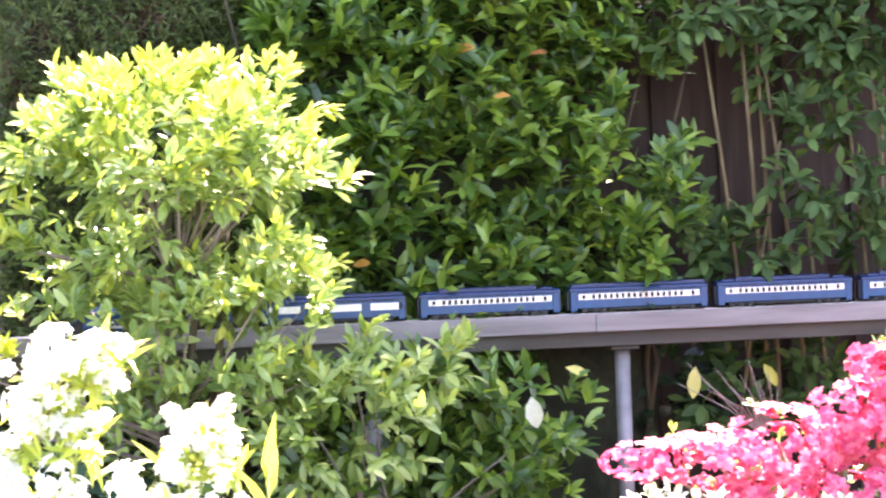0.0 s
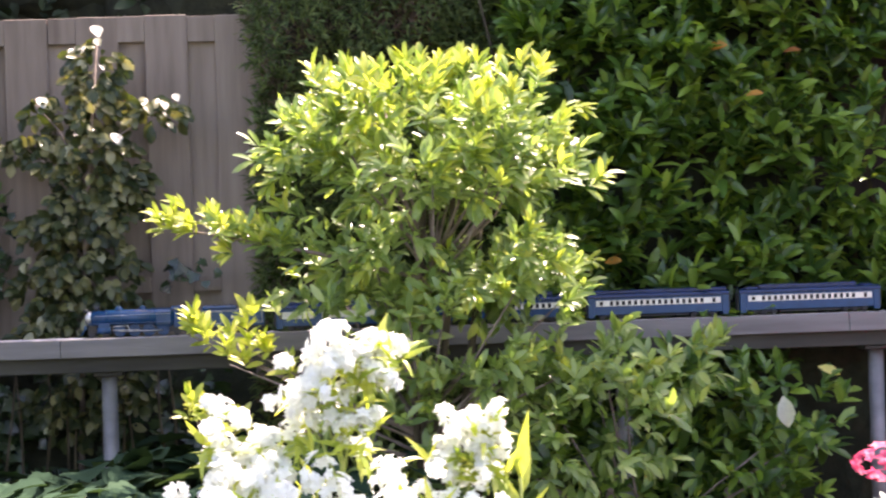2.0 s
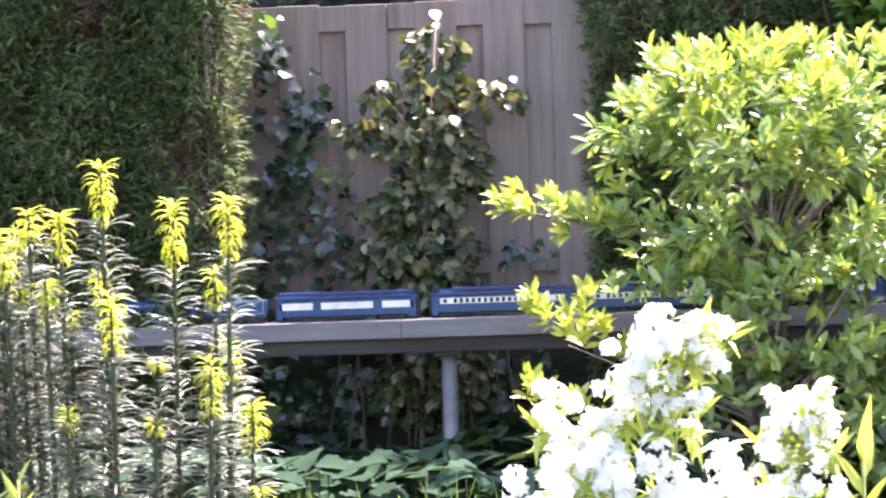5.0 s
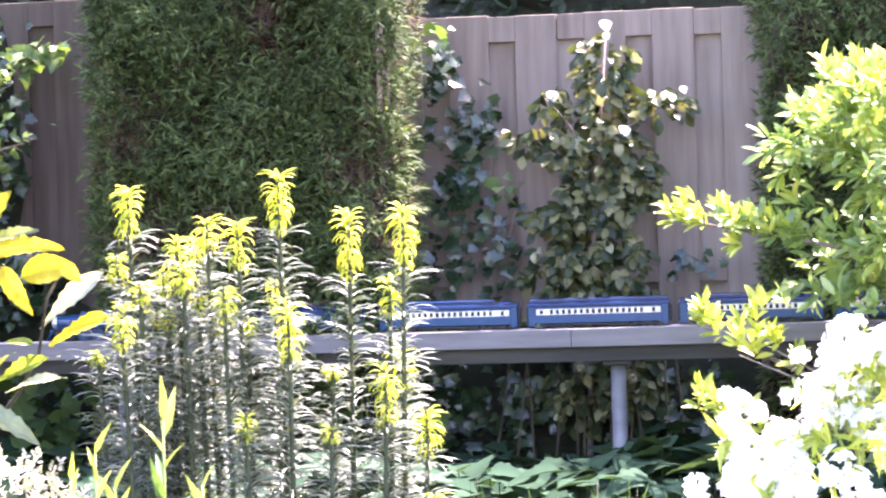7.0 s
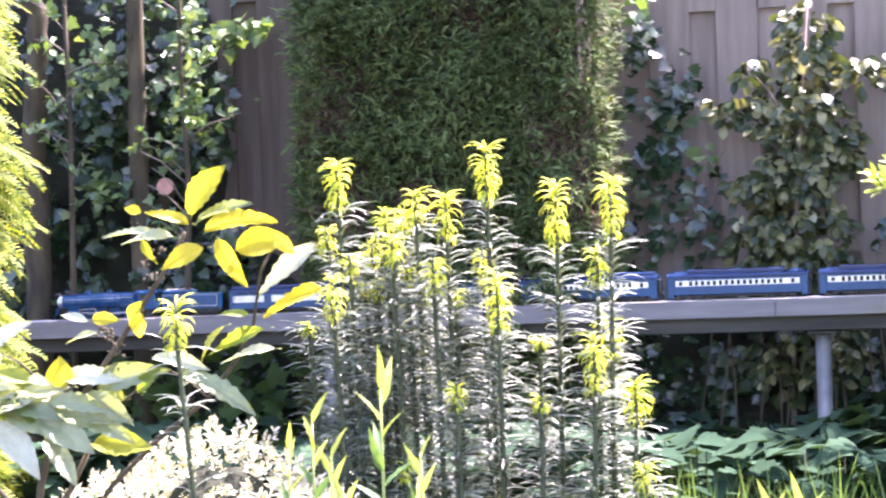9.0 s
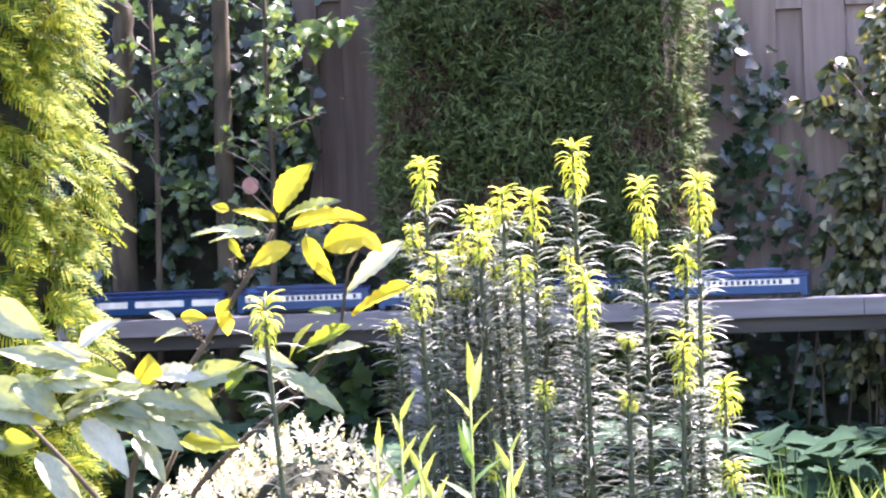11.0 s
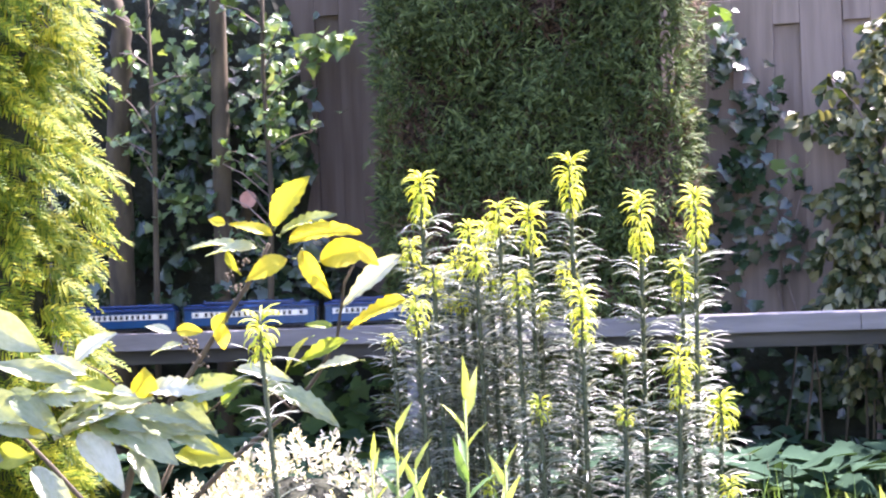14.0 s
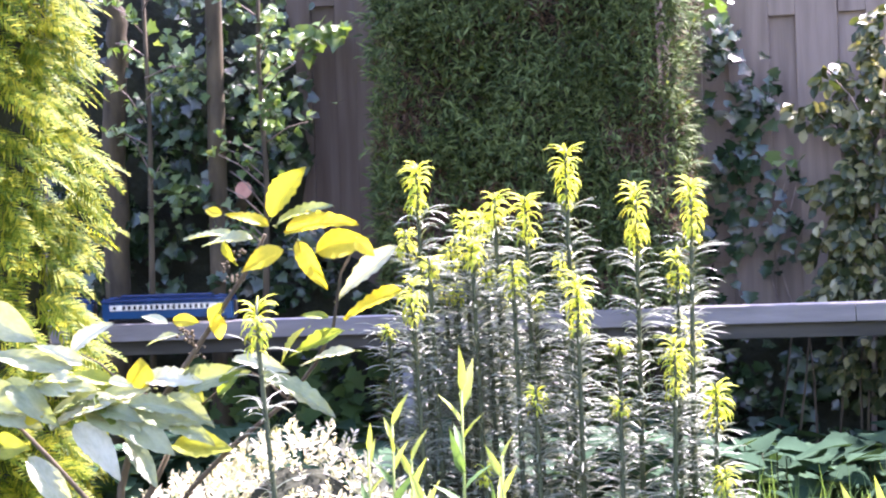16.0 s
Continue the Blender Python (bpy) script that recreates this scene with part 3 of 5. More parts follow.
def foliage(parent, name, mat, places, ways, count, spread, stem, length, width, outline=OVAL, fold=0.12, droop=0.25, face=(0, -0.55, 0.8)):
    b, d = shoots(places, ways, count, spread, stem)
    n = len(b)
    ln = length * rng.uniform(0.65, 1.2, n)
    m = leaves(name, b, d, np.array(face) + 0.55 * scatter_dirs(n), ln, ln * width / length, outline, fold, droop)
    return tagged(part(name, m, mat, parent), kind="stuff")


def wall_points(n, x0, x1, y0, depth, z0, z1, bulge=0.08, sc=3.0):
    """Places on a clipped, uneven hedge face that looks towards -y."""
    x, z = rng.uniform(x0, x1, n), rng.uniform(z0, z1, n)
    y = y0 + np.array([bulge * noise.noise((a * sc, 0.0, b * sc)) for a, b in zip(x, z)]) + rng.uniform(0, depth, n)
    edge = np.minimum(x - x0, x1 - x)
    y = y + np.clip(0.06 - edge, 0, 1) * 1.5
    w = np.stack([np.where(x - x0 < 0.05, -0.5, np.where(x1 - x < 0.05, 0.5, 0.0)), -np.ones(n), 0.5 * np.ones(n)], 1)
    return np.stack([x, y, z], 1), unit(w + 0.55 * scatter_dirs(n))


def leaf_pieces(parent, mat, places, ways, length, width, outline=OVAL, name="leaf", droop=0.2, face=(0, -0.6, 0.8)):
    """Leaves that can be told apart, each an object on one shared mesh (pointing along its own +x)."""
    m = leaves(name, [(0, 0, 0)], [(1, 0, 0)], [(0, 0, 1)], 1.0, width / length, outline, 0.2, droop)
    m.materials.append(mat)
    for p, w in zip(places, ways):
        ob = new(name, m)
        ob.parent = parent
        s = length * rng.uniform(0.75, 1.2)
        up = Vector(np.array(face) + 0.45 * scatter_dirs(1)[0])
        x = Vector(w).normalized()
        y = up.cross(x).normalized()
        z = x.cross(y)
        ob.matrix_basis = Matrix.Translation(p) @ Matrix((x, y, z)).transposed().to_4x4() @ Matrix.Scale(s, 4)


def branch(parent, pts, r0, r1, sides=6, mat=None, name="branch"):
    return part(name, limb(bmesh.new(), pts, r0, r1, sides), mat or M_TWIG, parent)


# Clipped thuja hedges, two columns.
def thuja(label, x0, x1, y0, z1, n):
    t = thing("thuja_hedge", label, "hedge")
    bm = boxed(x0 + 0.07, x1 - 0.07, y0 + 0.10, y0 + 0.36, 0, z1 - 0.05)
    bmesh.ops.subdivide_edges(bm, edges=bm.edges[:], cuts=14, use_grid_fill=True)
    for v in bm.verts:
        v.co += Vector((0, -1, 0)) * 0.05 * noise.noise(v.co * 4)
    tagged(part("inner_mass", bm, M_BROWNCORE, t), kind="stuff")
    p, w = wall_points(n, x0, x1, y0, 0.08, 0.0, z1, 0.13, 4.5)
    m = n // 7
    s = np.where(rng.uniform(size=m) < 0.5, -1.0, 1.0)
    y, z = rng.uniform(y0 + 0.03, y0 + 0.40, m), rng.uniform(0, z1, m)
    bulge = np.array([0.04 * noise.noise((b * 3, c * 3, 5)) for b, c in zip(y, z)]) - rng.uniform(0.0, 0.05, m)
    p = np.concatenate([p, np.stack([np.where(s > 0, x1, x0) + s * bulge, y, z], 1)])
    w = np.concatenate([w, unit(np.stack([s, -0.35 * np.ones(m), 0.4 * np.ones(m)], 1) + 0.5 * scatter_dirs(m))])
    n = n + m
    keep = np.array([noise.noise(Vector(q) * 4.2 + Vector((3, 1, 0))) + 0.35 * noise.noise(Vector(q) * 14) for q in p]) + rng.normal(0, 0.22, n) > -0.36
    foliage(t, "foliage", M_THUJA, p[keep], w[keep], 7, 0.9, 0.045, 0.036, 0.0072, SPRAY, 0.05, 0.45)
    k2 = ~keep | (rng.uniform(size=n) < 0.10)
    foliage(t, "dry_foliage", M_THUJADRY, p[k2] + (0, 0.015, 0), w[k2], 6, 1.1, 0.035, 0.040, 0.0042, SPRAY, 0.05, 0.1)
    return t


thuja("dense dark green clipped thuja hedge with brown patches", -1.235, -0.245, -0.46, 2.25, 11500)
thuja("dense green clipped thuja hedge beside the fence", 0.90, 1.95, -0.16, 2.3, 10000)

# Laurel hedge.
laurel = thing("laurel_hedge", "tall glossy green laurel hedge, loosely grown", "hedge")
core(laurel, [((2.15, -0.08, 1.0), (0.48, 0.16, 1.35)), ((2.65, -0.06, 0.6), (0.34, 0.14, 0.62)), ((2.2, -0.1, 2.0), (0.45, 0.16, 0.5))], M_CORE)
p, w = wall_points(2700, 1.70, 3.05, -0.42, 0.22, 0.1, 2.25, 0.10, 2.2)
hole = (p[:, 0] > 2.86) & (p[:, 2] > 1.28) & (p[:, 2] < 1.50) | (p[:, 0] > 2.92) & (p[:, 2] < 1.0)
thin = (p[:, 2] < 0.68) & (p[:, 0] > 2.55)
keep = ~hole & ~thin & clumps(p, 6.5, -0.14)
w = unit(w + 0.5 * UP)
foliage(laurel, "foliage", M_LAUREL, p[keep][:1700], w[keep][:1700], 7, 0.95, 0.055, 0.082, 0.028, OVAL, 0.20, 0.3)
b, d = shoots(p[keep][1700:], w[keep][1700:], 6, 0.95, 0.05)
leaf_pieces(laurel, M_LAUREL, b[:260], d[:260], 0.08, 0.031)
for k in range(14):
    x = 1.8 + 0.09 * k
    branch(laurel, [(x, -0.1, 0), (x + rng.uniform(-0.1, 0.1), -0.16, 0.6), (x + rng.uniform(-0.15, 0.15), -0.2, 1.2), (x + rng.uniform(-0.2, 0.2), -0.25, 1.8)], 0.012, 0.004, mat=M_BARK, name="branch")
for x, z in ((2.283, 1.597), (2.52, 1.58), (2.40, 1.45), (1.95, 0.95)):
    leaf_pieces(laurel, M_DEADLEAF, [(x, -0.47, z)], [(0.8, -0.5, 0.2)], 0.055, 0.03, name="dead_leaf")
low = thing("laurel_undergrowth", "low sunlit laurel shoots before the railway bed", "shrub")
blobs = [((2.0, -0.72, 0.55), (0.33, 0.14, 0.18)), ((2.40, -0.64, 0.46), (0.27, 0.12, 0.2)), ((1.75, -0.75, 0.4), (0.35, 0.16, 0.25)), ((2.2, -0.65, 0.28), (0.45, 0.14, 0.18))]
p, w = blob_points(210, blobs, 0.4)
keep = clumps(p, 6, -0.15)
p, w = p[keep], w[keep]
foliage(low, "foliage", M_LAUREL, p, unit(w + 0.6 * UP + (0, -0.3, 0)), 6, 0.95, 0.05, 0.07, 0.027, OVAL, 0.14, 0.25)
for k in range(16):
    q = p[k * 7]
    branch(low, [(2.0 + 0.05 * k - 0.3, -0.6, 0), tuple((np.array((2.0, -0.65, 0.1)) + q) / 2), tuple(q)], 0.006, 0.002, 5, mat=M_TWIG, name="branch")
leaf_pieces(low, M_HAZELPALE, [(2.40, -0.92, 0.555)], [(0.1, -0.3, -1)], 0.085, 0.05)
leaf_pieces(low, M_YELLOWLEAF, [(2.57, -0.60, 0.62), (3.0, -0.5, 0.60), (3.22, -0.5, 0.60)], [(1, -0.3, -0.3), (-0.2, -0.4, -1), (0.5, -0.5, -1)], 0.085, 0.038, name="yellow_leaf")

# Cane thicket at the far end, before the shade-darkened fence.
canes = thing("bramble_canes", "arching brown canes with soft green leaves", "shrub")
for x0, x1, z1 in ((3.30, 3.10, 1.7), (3.33, 3.22, 1.9), (3.36, 3.27, 1.9), (3.72, 3.52, 1.9), (3.80, 3.62, 1.9), (3.48, 3.3, 1.6), (3.66, 3.70, 1.5), (3.9, 3.8, 1.8), (3.15, 3.35, 1.3), (3.55, 3.42, 1.1)):
    branch(canes, [(x0, -0.22, 0), (x0 * 0.7 + x1 * 0.3, -0.27, z1 * 0.35), (x0 * 0.35 + x1 * 0.65, -0.3, z1 * 0.7), (x1, -0.33, z1)], 0.009, 0.005, mat=M_CANE, name="cane")
p, w = blob_points(400, [((3.50, -0.36, 1.25), (0.24, 0.12, 0.24)), ((3.05, -0.36, 1.72), (0.2, 0.1, 0.14)), ((2.98, -0.30, 1.02), (0.16, 0.08, 0.14)), ((3.45, -0.3, 1.62), (0.25, 0.1, 0.2)), ((3.25, -0.36, 0.95), (0.2, 0.1, 0.12)), ((3.72, -0.3, 1.0), (0.2, 0.1, 0.15)), ((3.65, -0.3, 1.7), (0.25, 0.1, 0.15)), ((3.3, -0.25, 0.5), (0.3, 0.1, 0.2))], 0.3)
foliage(canes, "foliage", M_BERRY, p, unit(w + (0, -0.6, 0.2)), 6, 1.1, 0.05, 0.068, 0.030, OVAL, 0.12, 0.35)

# Crown carried on mostly above the view, added to shade the far end.
over = [((3.25, -0.1, 2.15), (0.45, 0.35, 0.28)), ((3.75, -0.1, 2.1), (0.45, 0.35, 0.3)), ((2.85, -0.1, 2.05), (0.35, 0.35, 0.24)), ((4.2, -0.1, 2.0), (0.4, 0.35, 0.4))]
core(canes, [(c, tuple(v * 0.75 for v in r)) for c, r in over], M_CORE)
p, w = blob_points(520, over, 0.7)
foliage(canes, "foliage", M_BERRY, p, unit(w + (0, -0.2, -0.1)), 7, 1.1, 0.05, 0.068, 0.030, OVAL, 0.12, 0.35)

# Sunlit shrub before the railway.
shrub = thing("sunlit_shrub", "leafy light green shrub with yellow young shoots", "shrub")
blobs = [((1.42, -1.0, 1.27), (0.34, 0.32, 0.18)), ((1.24, -1.02, 1.18), (0.29, 0.30, 0.19)), ((1.62, -1.0, 1.13), (0.25, 0.3, 0.24)), ((1.30, -1.0, 1.40), (0.27, 0.22, 0.09)), ((1.62, -1.0, 1.42), (0.18, 0.2, 0.07)), ((1.45, -1.0, 1.02), (0.36, 0.28, 0.12)),
         ((1.04, -1.02, 1.31), (0.12, 0.14, 0.09))]
p, w = blob_points(1050, blobs, 0.45)
keep = clumps(p, 7, -0.10) & ((p[:, 2] > 1.14) | clumps(p, 5, -0.02))
p, w = p[keep], unit(w[keep] + 0.7 * UP)
foliage(shrub, "foliage", M_SHRUB, p, w, 8, 1.0, 0.045, 0.058, 0.0165, OVAL, 0.15, 0.25)
# Young shoots on top; the random ones elsewhere paint sunlit leaves yellow.
tip = (p[:, 2] > 1.38 + 0.08 * np.sin(p[:, 0] * 9)) | (rng.uniform(size=len(p)) < 0.24)
foliage(shrub, "young_growth", M_SHRUBTIP, p[tip] + w[tip] * 0.035, w[tip], 8, 0.85, 0.035, 0.056, 0.0165, OVAL, 0.15, 0.2)
arm = np.stack([np.linspace(0.655, 1.13, 42), np.full(42, -1.02), 1.095 - 0.10 * np.linspace(0, 1, 42) ** 1.4], 1) + rng.normal(0, 0.022, (42, 3))
foliage(shrub, "young_growth", M_SHRUBTIP, arm[:30], unit(np.array((-0.35, -0.2, 0.8)) + 0.4 * scatter_dirs(30)), 8, 0.9, 0.035, 0.056, 0.0165)
foliage(shrub, "foliage", M_SHRUB, arm[14:], unit(np.array((-0.2, -0.2, 0.6)) + 0.6 * scatter_dirs(28)), 6, 0.9, 0.035, 0.055, 0.018)
lowb = [((1.50, -1.0, 0.90), (0.34, 0.24, 0.10)), ((1.2, -1.0, 0.93), (0.24, 0.2, 0.09)), ((1.35, -1.02, 0.80), (0.34, 0.22, 0.12)), ((1.62, -1.02, 0.85), (0.22, 0.2, 0.13)), ((1.55, -1.0, 0.72), (0.40, 0.25, 0.18)), ((1.75, -1.0, 0.52), (0.42, 0.25, 0.2)), ((1.15, -1.0, 0.8), (0.25, 0.2, 0.1)), ((2.05, -0.95, 0.65), (0.25, 0.16, 0.1)), ((1.3, -1.0, 0.45), (0.3, 0.2, 0.2))]
p2, w2 = blob_points(860, lowb, 0.3)
keep = clumps(p2, 7, -0.12)
p2, w2 = p2[keep], w2[keep]
# A few low shoots take the young yellow to look sunlit.
lit = (rng.uniform(size=len(p2)) < 0.14) & (p2[:, 2] > 0.55)
foliage(shrub, "young_growth", M_SHRUBTIP, p2[lit] + w2[lit] * 0.03, unit(w2[lit] + 0.8 * UP), 7, 0.85, 0.035, 0.054, 0.0165, OVAL, 0.15, 0.2)
shade = (p2[:, 0] > 1.5) & (p2[:, 2] < 0.5)
foliage(shrub, "foliage", M_SHRUB, p2[~shade], unit(w2[~shade] + 0.6 * UP), 7, 0.95, 0.035, 0.058, 0.020, OVAL, 0.15, 0.25)
foliage(shrub, "old_foliage", M_SHRUB, p2[shade], unit(w2[shade] + 0.6 * UP), 7, 0.95, 0.035, 0.058, 0.020, OVAL, 0.15, 0.25)
side = np.array([(0.70, -1.0, 0.79), (0.75, -1.0, 0.77), (0.80, -1.0, 0.75), (0.86, -1.0, 0.80), (0.89, -1.0, 0.73), (0.66, -1.0, 0.57), (0.72, -1.0, 0.54), (0.76, -1.0, 0.50), (0.83, -1.0, 0.52), (0.95, -1.0, 0.66), (0.98, -1.0, 0.58), (0.69, -1.0, 0.80), (0.82, -1.0, 0.70), (0.88, -1.0, 0.45)])
foliage(shrub, "young_growth", M_SHRUBTIP, np.repeat(side, 3, 0) + (0.035, 0, 0) + rng.normal(0, 0.014, (42, 3)), unit(np.array((-0.3, -0.2, 0.7)) + 0.4 * scatter_dirs(42)), 8, 0.9, 0.035, 0.056, 0.017)
b, d = shoots(p[::10], w[::10], 5, 0.8, 0.05)
leaf_pieces(shrub, M_SHRUB, b[:240] + d[:240] * 0.02, d[:240], 0.062, 0.025)
for x0, x1 in ((1.34, 1.36), (1.40, 1.44), (1.47, 1.52)):
    branch(shrub, [(x0 + 0.05, -0.95, 0), (x0, -0.97, 0.5), (x1, -1.0, 0.85), (x1 + 0.02, -1.0, 1.15)], 0.014, 0.008, 8, mat=M_BARK, name="trunk")
for q in p[::22]:
    s = np.array((1.40 + 0.1 * (q[0] - 1.4), -0.99, 0.80 + 0.35 * (q[2] - 0.8)))
    branch(shrub, [tuple(s), tuple(s * 0.4 + q * 0.6 - (0, 0, 0.05)), tuple(q)], 0.006, 0.002, 5, mat=M_TWIG, name="branch")
for q in [q for q in p2[::14] if q[2] > 0.55 and q[0] < 1.8] + list(side[::2]):
    branch(shrub, [(1.36, -0.97, 0.25 + 0.3 * q[2]), tuple((np.array((1.36, -0.97, 0.4)) + q) / 2 + (0, 0, 0.03)), tuple(q)], 0.006, 0.002, 5, mat=M_TWIG, name="branch")
branch(shrub, [(1.38, -1.0, 0.92), (1.1, -1.02, 1.0), (0.88, -1.02, 1.045), (0.68, -1.02, 1.085)], 0.008, 0.003, 6, mat=M_TWIG, name="branch")

# Drooping evergreen before the fence.
droopy = thing("drooping_evergreen", "slender evergreen with hanging olive leaves before the fence", "shrub")
blobs = [((0.33, -0.16, 1.05), (0.20, 0.10, 0.2)), ((0.37, -0.16, 1.33), (0.15, 0.09, 0.22)), ((0.40, -0.16, 1.58), (0.08, 0.06, 0.15)), ((0.56, -0.16, 1.48), (0.09, 0.06, 0.05)), ((0.17, -0.16, 1.37), (0.10, 0.06, 0.05)), ((0.21, -0.16, 1.50), (0.07, 0.05, 0.04)), ((0.50, -0.16, 1.24), (0.07, 0.06, 0.05)), ((0.30, -0.18, 0.85), (0.22, 0.1, 0.15)), ((0.36, -0.2, 0.58), (0.2, 0.08, 0.12))]
p, w = blob_points(640, blobs, 0.2)
foliage(droopy, "foliage", M_CAMELLIA, p, unit(w * (0.8, 0.6, 0.2) + (0, -0.3, -0.55)), 4, 0.75, 0.035, 0.046, 0.028, OVAL, 0.2, 0.25, face=(0, -1, 0.3))
leaf_pieces(droopy, M_VARIEGATED, [(0.395, -0.2, 1.74), (0.40, -0.2, 1.70), (0.22, -0.2, 1.52), (0.64, -0.2, 1.52), (0.60, -0.2, 1.50), (0.45, -0.24, 1.40)], [(0.3, -0.8, -0.5)] * 6, 0.052, 0.034)
branch(droopy, [(0.30, -0.18, 0), (0.32, -0.18, 0.5), (0.34, -0.17, 1.0), (0.40, -0.17, 1.7)], 0.012, 0.004, mat=M_TWIG, name="branch")
for x, z in ((0.6, 1.48), (0.15, 1.38), (0.2, 1.5), (0.52, 1.25), (0.15, 1.0)):
    branch(droopy, [(0.34, -0.17, z - 0.22), (0.34 * 0.5 + x * 0.5, -0.17, z - 0.08), (x, -0.17, z)], 0.005, 0.002, 5, mat=M_TWIG, name="branch")
for k in range(11):
    x0 = 0.02 + 0.062 * k + rng.uniform(-0.02, 0.02)
    x1 = x0 + rng.uniform(-0.09, 0.06)
    branch(droopy, [(x0, -0.24, 0.05), (x0 + rng.uniform(-0.02, 0.02), -0.26, 0.3), ((x0 + x1) / 2 + rng.uniform(-0.02, 0.02), -0.25, 0.52), (x1, -0.22, rng.uniform(0.62, 0.85))], 0.006, 0.0025, 6, mat=M_BARK)

# Ivy on the fence and on the old trees.
ivy = thing("ivy", "dark glossy ivy climbing the wooden fence", "climbing plant")


def ivy_on(blobs, n, mat, size=0.055, name="foliage"):
    p, w = blob_points(n, blobs, 0.1)
    p = p[clumps(p, 5.0, 0.04 if n > 2000 else -0.3)]
    p = p[(p[:, 0] < -1.53 + rng.normal(0, 0.05, len(p)) + 0.06 * np.sin(p[:, 2] * 14)) | (p[:, 0] > -1.2) | (p[:, 2] < 0.95)]
    n = len(p)
    d = unit(np.array((0, -0.45, -0.55)) + 0.7 * scatter_dirs(n))
    up = unit(np.array((0, -1.0, 0.45)) + 0.5 * scatter_dirs(n))
    ln = size * rng.uniform(0.5, 1.25, n)
    tagged(part(name, leaves(name, p, d, up, ln, ln * 1.05, IVYLEAF, 0.1, 0.15), mat, ivy), kind="stuff")


# Dark lumps stand for plain shade behind the ivy and below the bed.
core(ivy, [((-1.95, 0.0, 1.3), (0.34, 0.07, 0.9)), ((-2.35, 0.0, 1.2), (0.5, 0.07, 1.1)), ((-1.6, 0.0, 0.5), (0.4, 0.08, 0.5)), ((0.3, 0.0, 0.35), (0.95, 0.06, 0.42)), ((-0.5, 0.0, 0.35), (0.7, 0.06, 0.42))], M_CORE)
ivy_on([((-0.12, -0.06, 1.25), (0.14, 0.04, 0.32)), ((0.02, -0.06, 1.05), (0.12, 0.04, 0.2)), ((0.0, -0.06, 1.45), (0.1, 0.04, 0.12)), ((-0.2, -0.06, 0.9), (0.15, 0.05, 0.2)), ((-0.15, -0.07, 1.6), (0.08, 0.05, 0.1))], 330, M_IVY, 0.048)
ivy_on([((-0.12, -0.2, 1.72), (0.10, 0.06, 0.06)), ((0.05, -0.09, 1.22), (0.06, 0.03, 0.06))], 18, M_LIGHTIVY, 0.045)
ivy_on([((-1.75, -0.2, 1.3), (0.5, 0.12, 0.75)), ((-2.3, -0.2, 1.2), (0.5, 0.12, 0.8)), ((-1.5, -0.15, 0.8), (0.3, 0.1, 0.3)), ((-2.06, -0.25, 0.95), (0.12, 0.1, 0.3)), ((-2.0, -0.28, 1.5), (0.14, 0.1, 0.4)), ((-1.83, -0.30, 1.0), (0.1, 0.05, 0.3))], 4800, M_IVY, 0.048)
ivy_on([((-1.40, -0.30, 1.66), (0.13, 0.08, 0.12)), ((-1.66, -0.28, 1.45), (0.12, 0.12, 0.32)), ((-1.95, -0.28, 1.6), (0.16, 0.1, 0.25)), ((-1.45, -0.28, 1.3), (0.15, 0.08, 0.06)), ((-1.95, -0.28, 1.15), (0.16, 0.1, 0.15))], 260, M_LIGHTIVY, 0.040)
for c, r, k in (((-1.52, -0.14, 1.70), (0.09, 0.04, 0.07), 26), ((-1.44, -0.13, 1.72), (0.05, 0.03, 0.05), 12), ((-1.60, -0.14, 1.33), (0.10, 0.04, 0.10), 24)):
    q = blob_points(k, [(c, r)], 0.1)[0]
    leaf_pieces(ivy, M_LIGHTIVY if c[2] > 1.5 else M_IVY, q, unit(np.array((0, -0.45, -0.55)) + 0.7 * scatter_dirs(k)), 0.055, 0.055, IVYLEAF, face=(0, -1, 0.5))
ivy_on([((0.3, -0.12, 0.5), (0.8, 0.08, 0.3)), ((-0.3, -0.14, 0.5), (0.5, 0.08, 0.3)), ((0.65, -0.08, 0.95), (0.14, 0.05, 0.06)), ((3.1, -0.1, 0.5), (0.5, 0.08, 0.2))], 1100, M_IVY, 0.046)
ivy_on([((-1.5, -0.34, 0.48), (0.6, 0.1, 0.2)), ((-0.6, -0.34, 0.45), (0.5, 0.1, 0.2))], 420, M_BERRY, 0.07)
for x in (-0.2, -0.1, 0.02, 0.06):
    branch(ivy, [(x, -0.02, 0), (x + 0.03, -0.03, 0.6), (x - 0.05, -0.03, 0.9), (x + 0.02, -0.03, 1.15)], 0.005, 0.002, 5, mat=M_TWIG, name="stem")
for pts, r in (([(-1.84, -0.30, 0), (-1.825, -0.30, 0.9), (-1.822, -0.30, 1.28), (-1.821, -0.30, 1.60), (-1.815, -0.30, 2.5)], (0.036, 0.026)), ([(-2.22, -0.28, 0), (-2.20, -0.28, 0.9), (-2.197, -0.28, 1.33), (-2.185, -0.28, 1.54), (-2.172, -0.28, 1.68), (-2.178, -0.28, 1.80), (-2.215, -0.28, 1.90), (-2.27, -0.28, 2.4)], (0.046, 0.030))):
    t = thing("tree_trunk", "brown ivy-clad tree trunk beside the fence", "tree trunk")
    line = [Vector(pts[0]).lerp(Vector(pts[-1]), 0)]
    for q0, q1 in zip(pts, pts[1:]):
        line += [Vector(q0).lerp(Vector(q1), f) + 0.012 * noise.noise_vector(Vector(q0) * 3 + Vector((0, 0, f * 2))) for f in (0.25, 0.5, 0.75, 1.0)]
    part("trunk", limb(bmesh.new(), line, r[0], r[1], 12), M_BARK, t)
sapling = thing("young_tree", "slender young tree with small light green leaves", "tree")
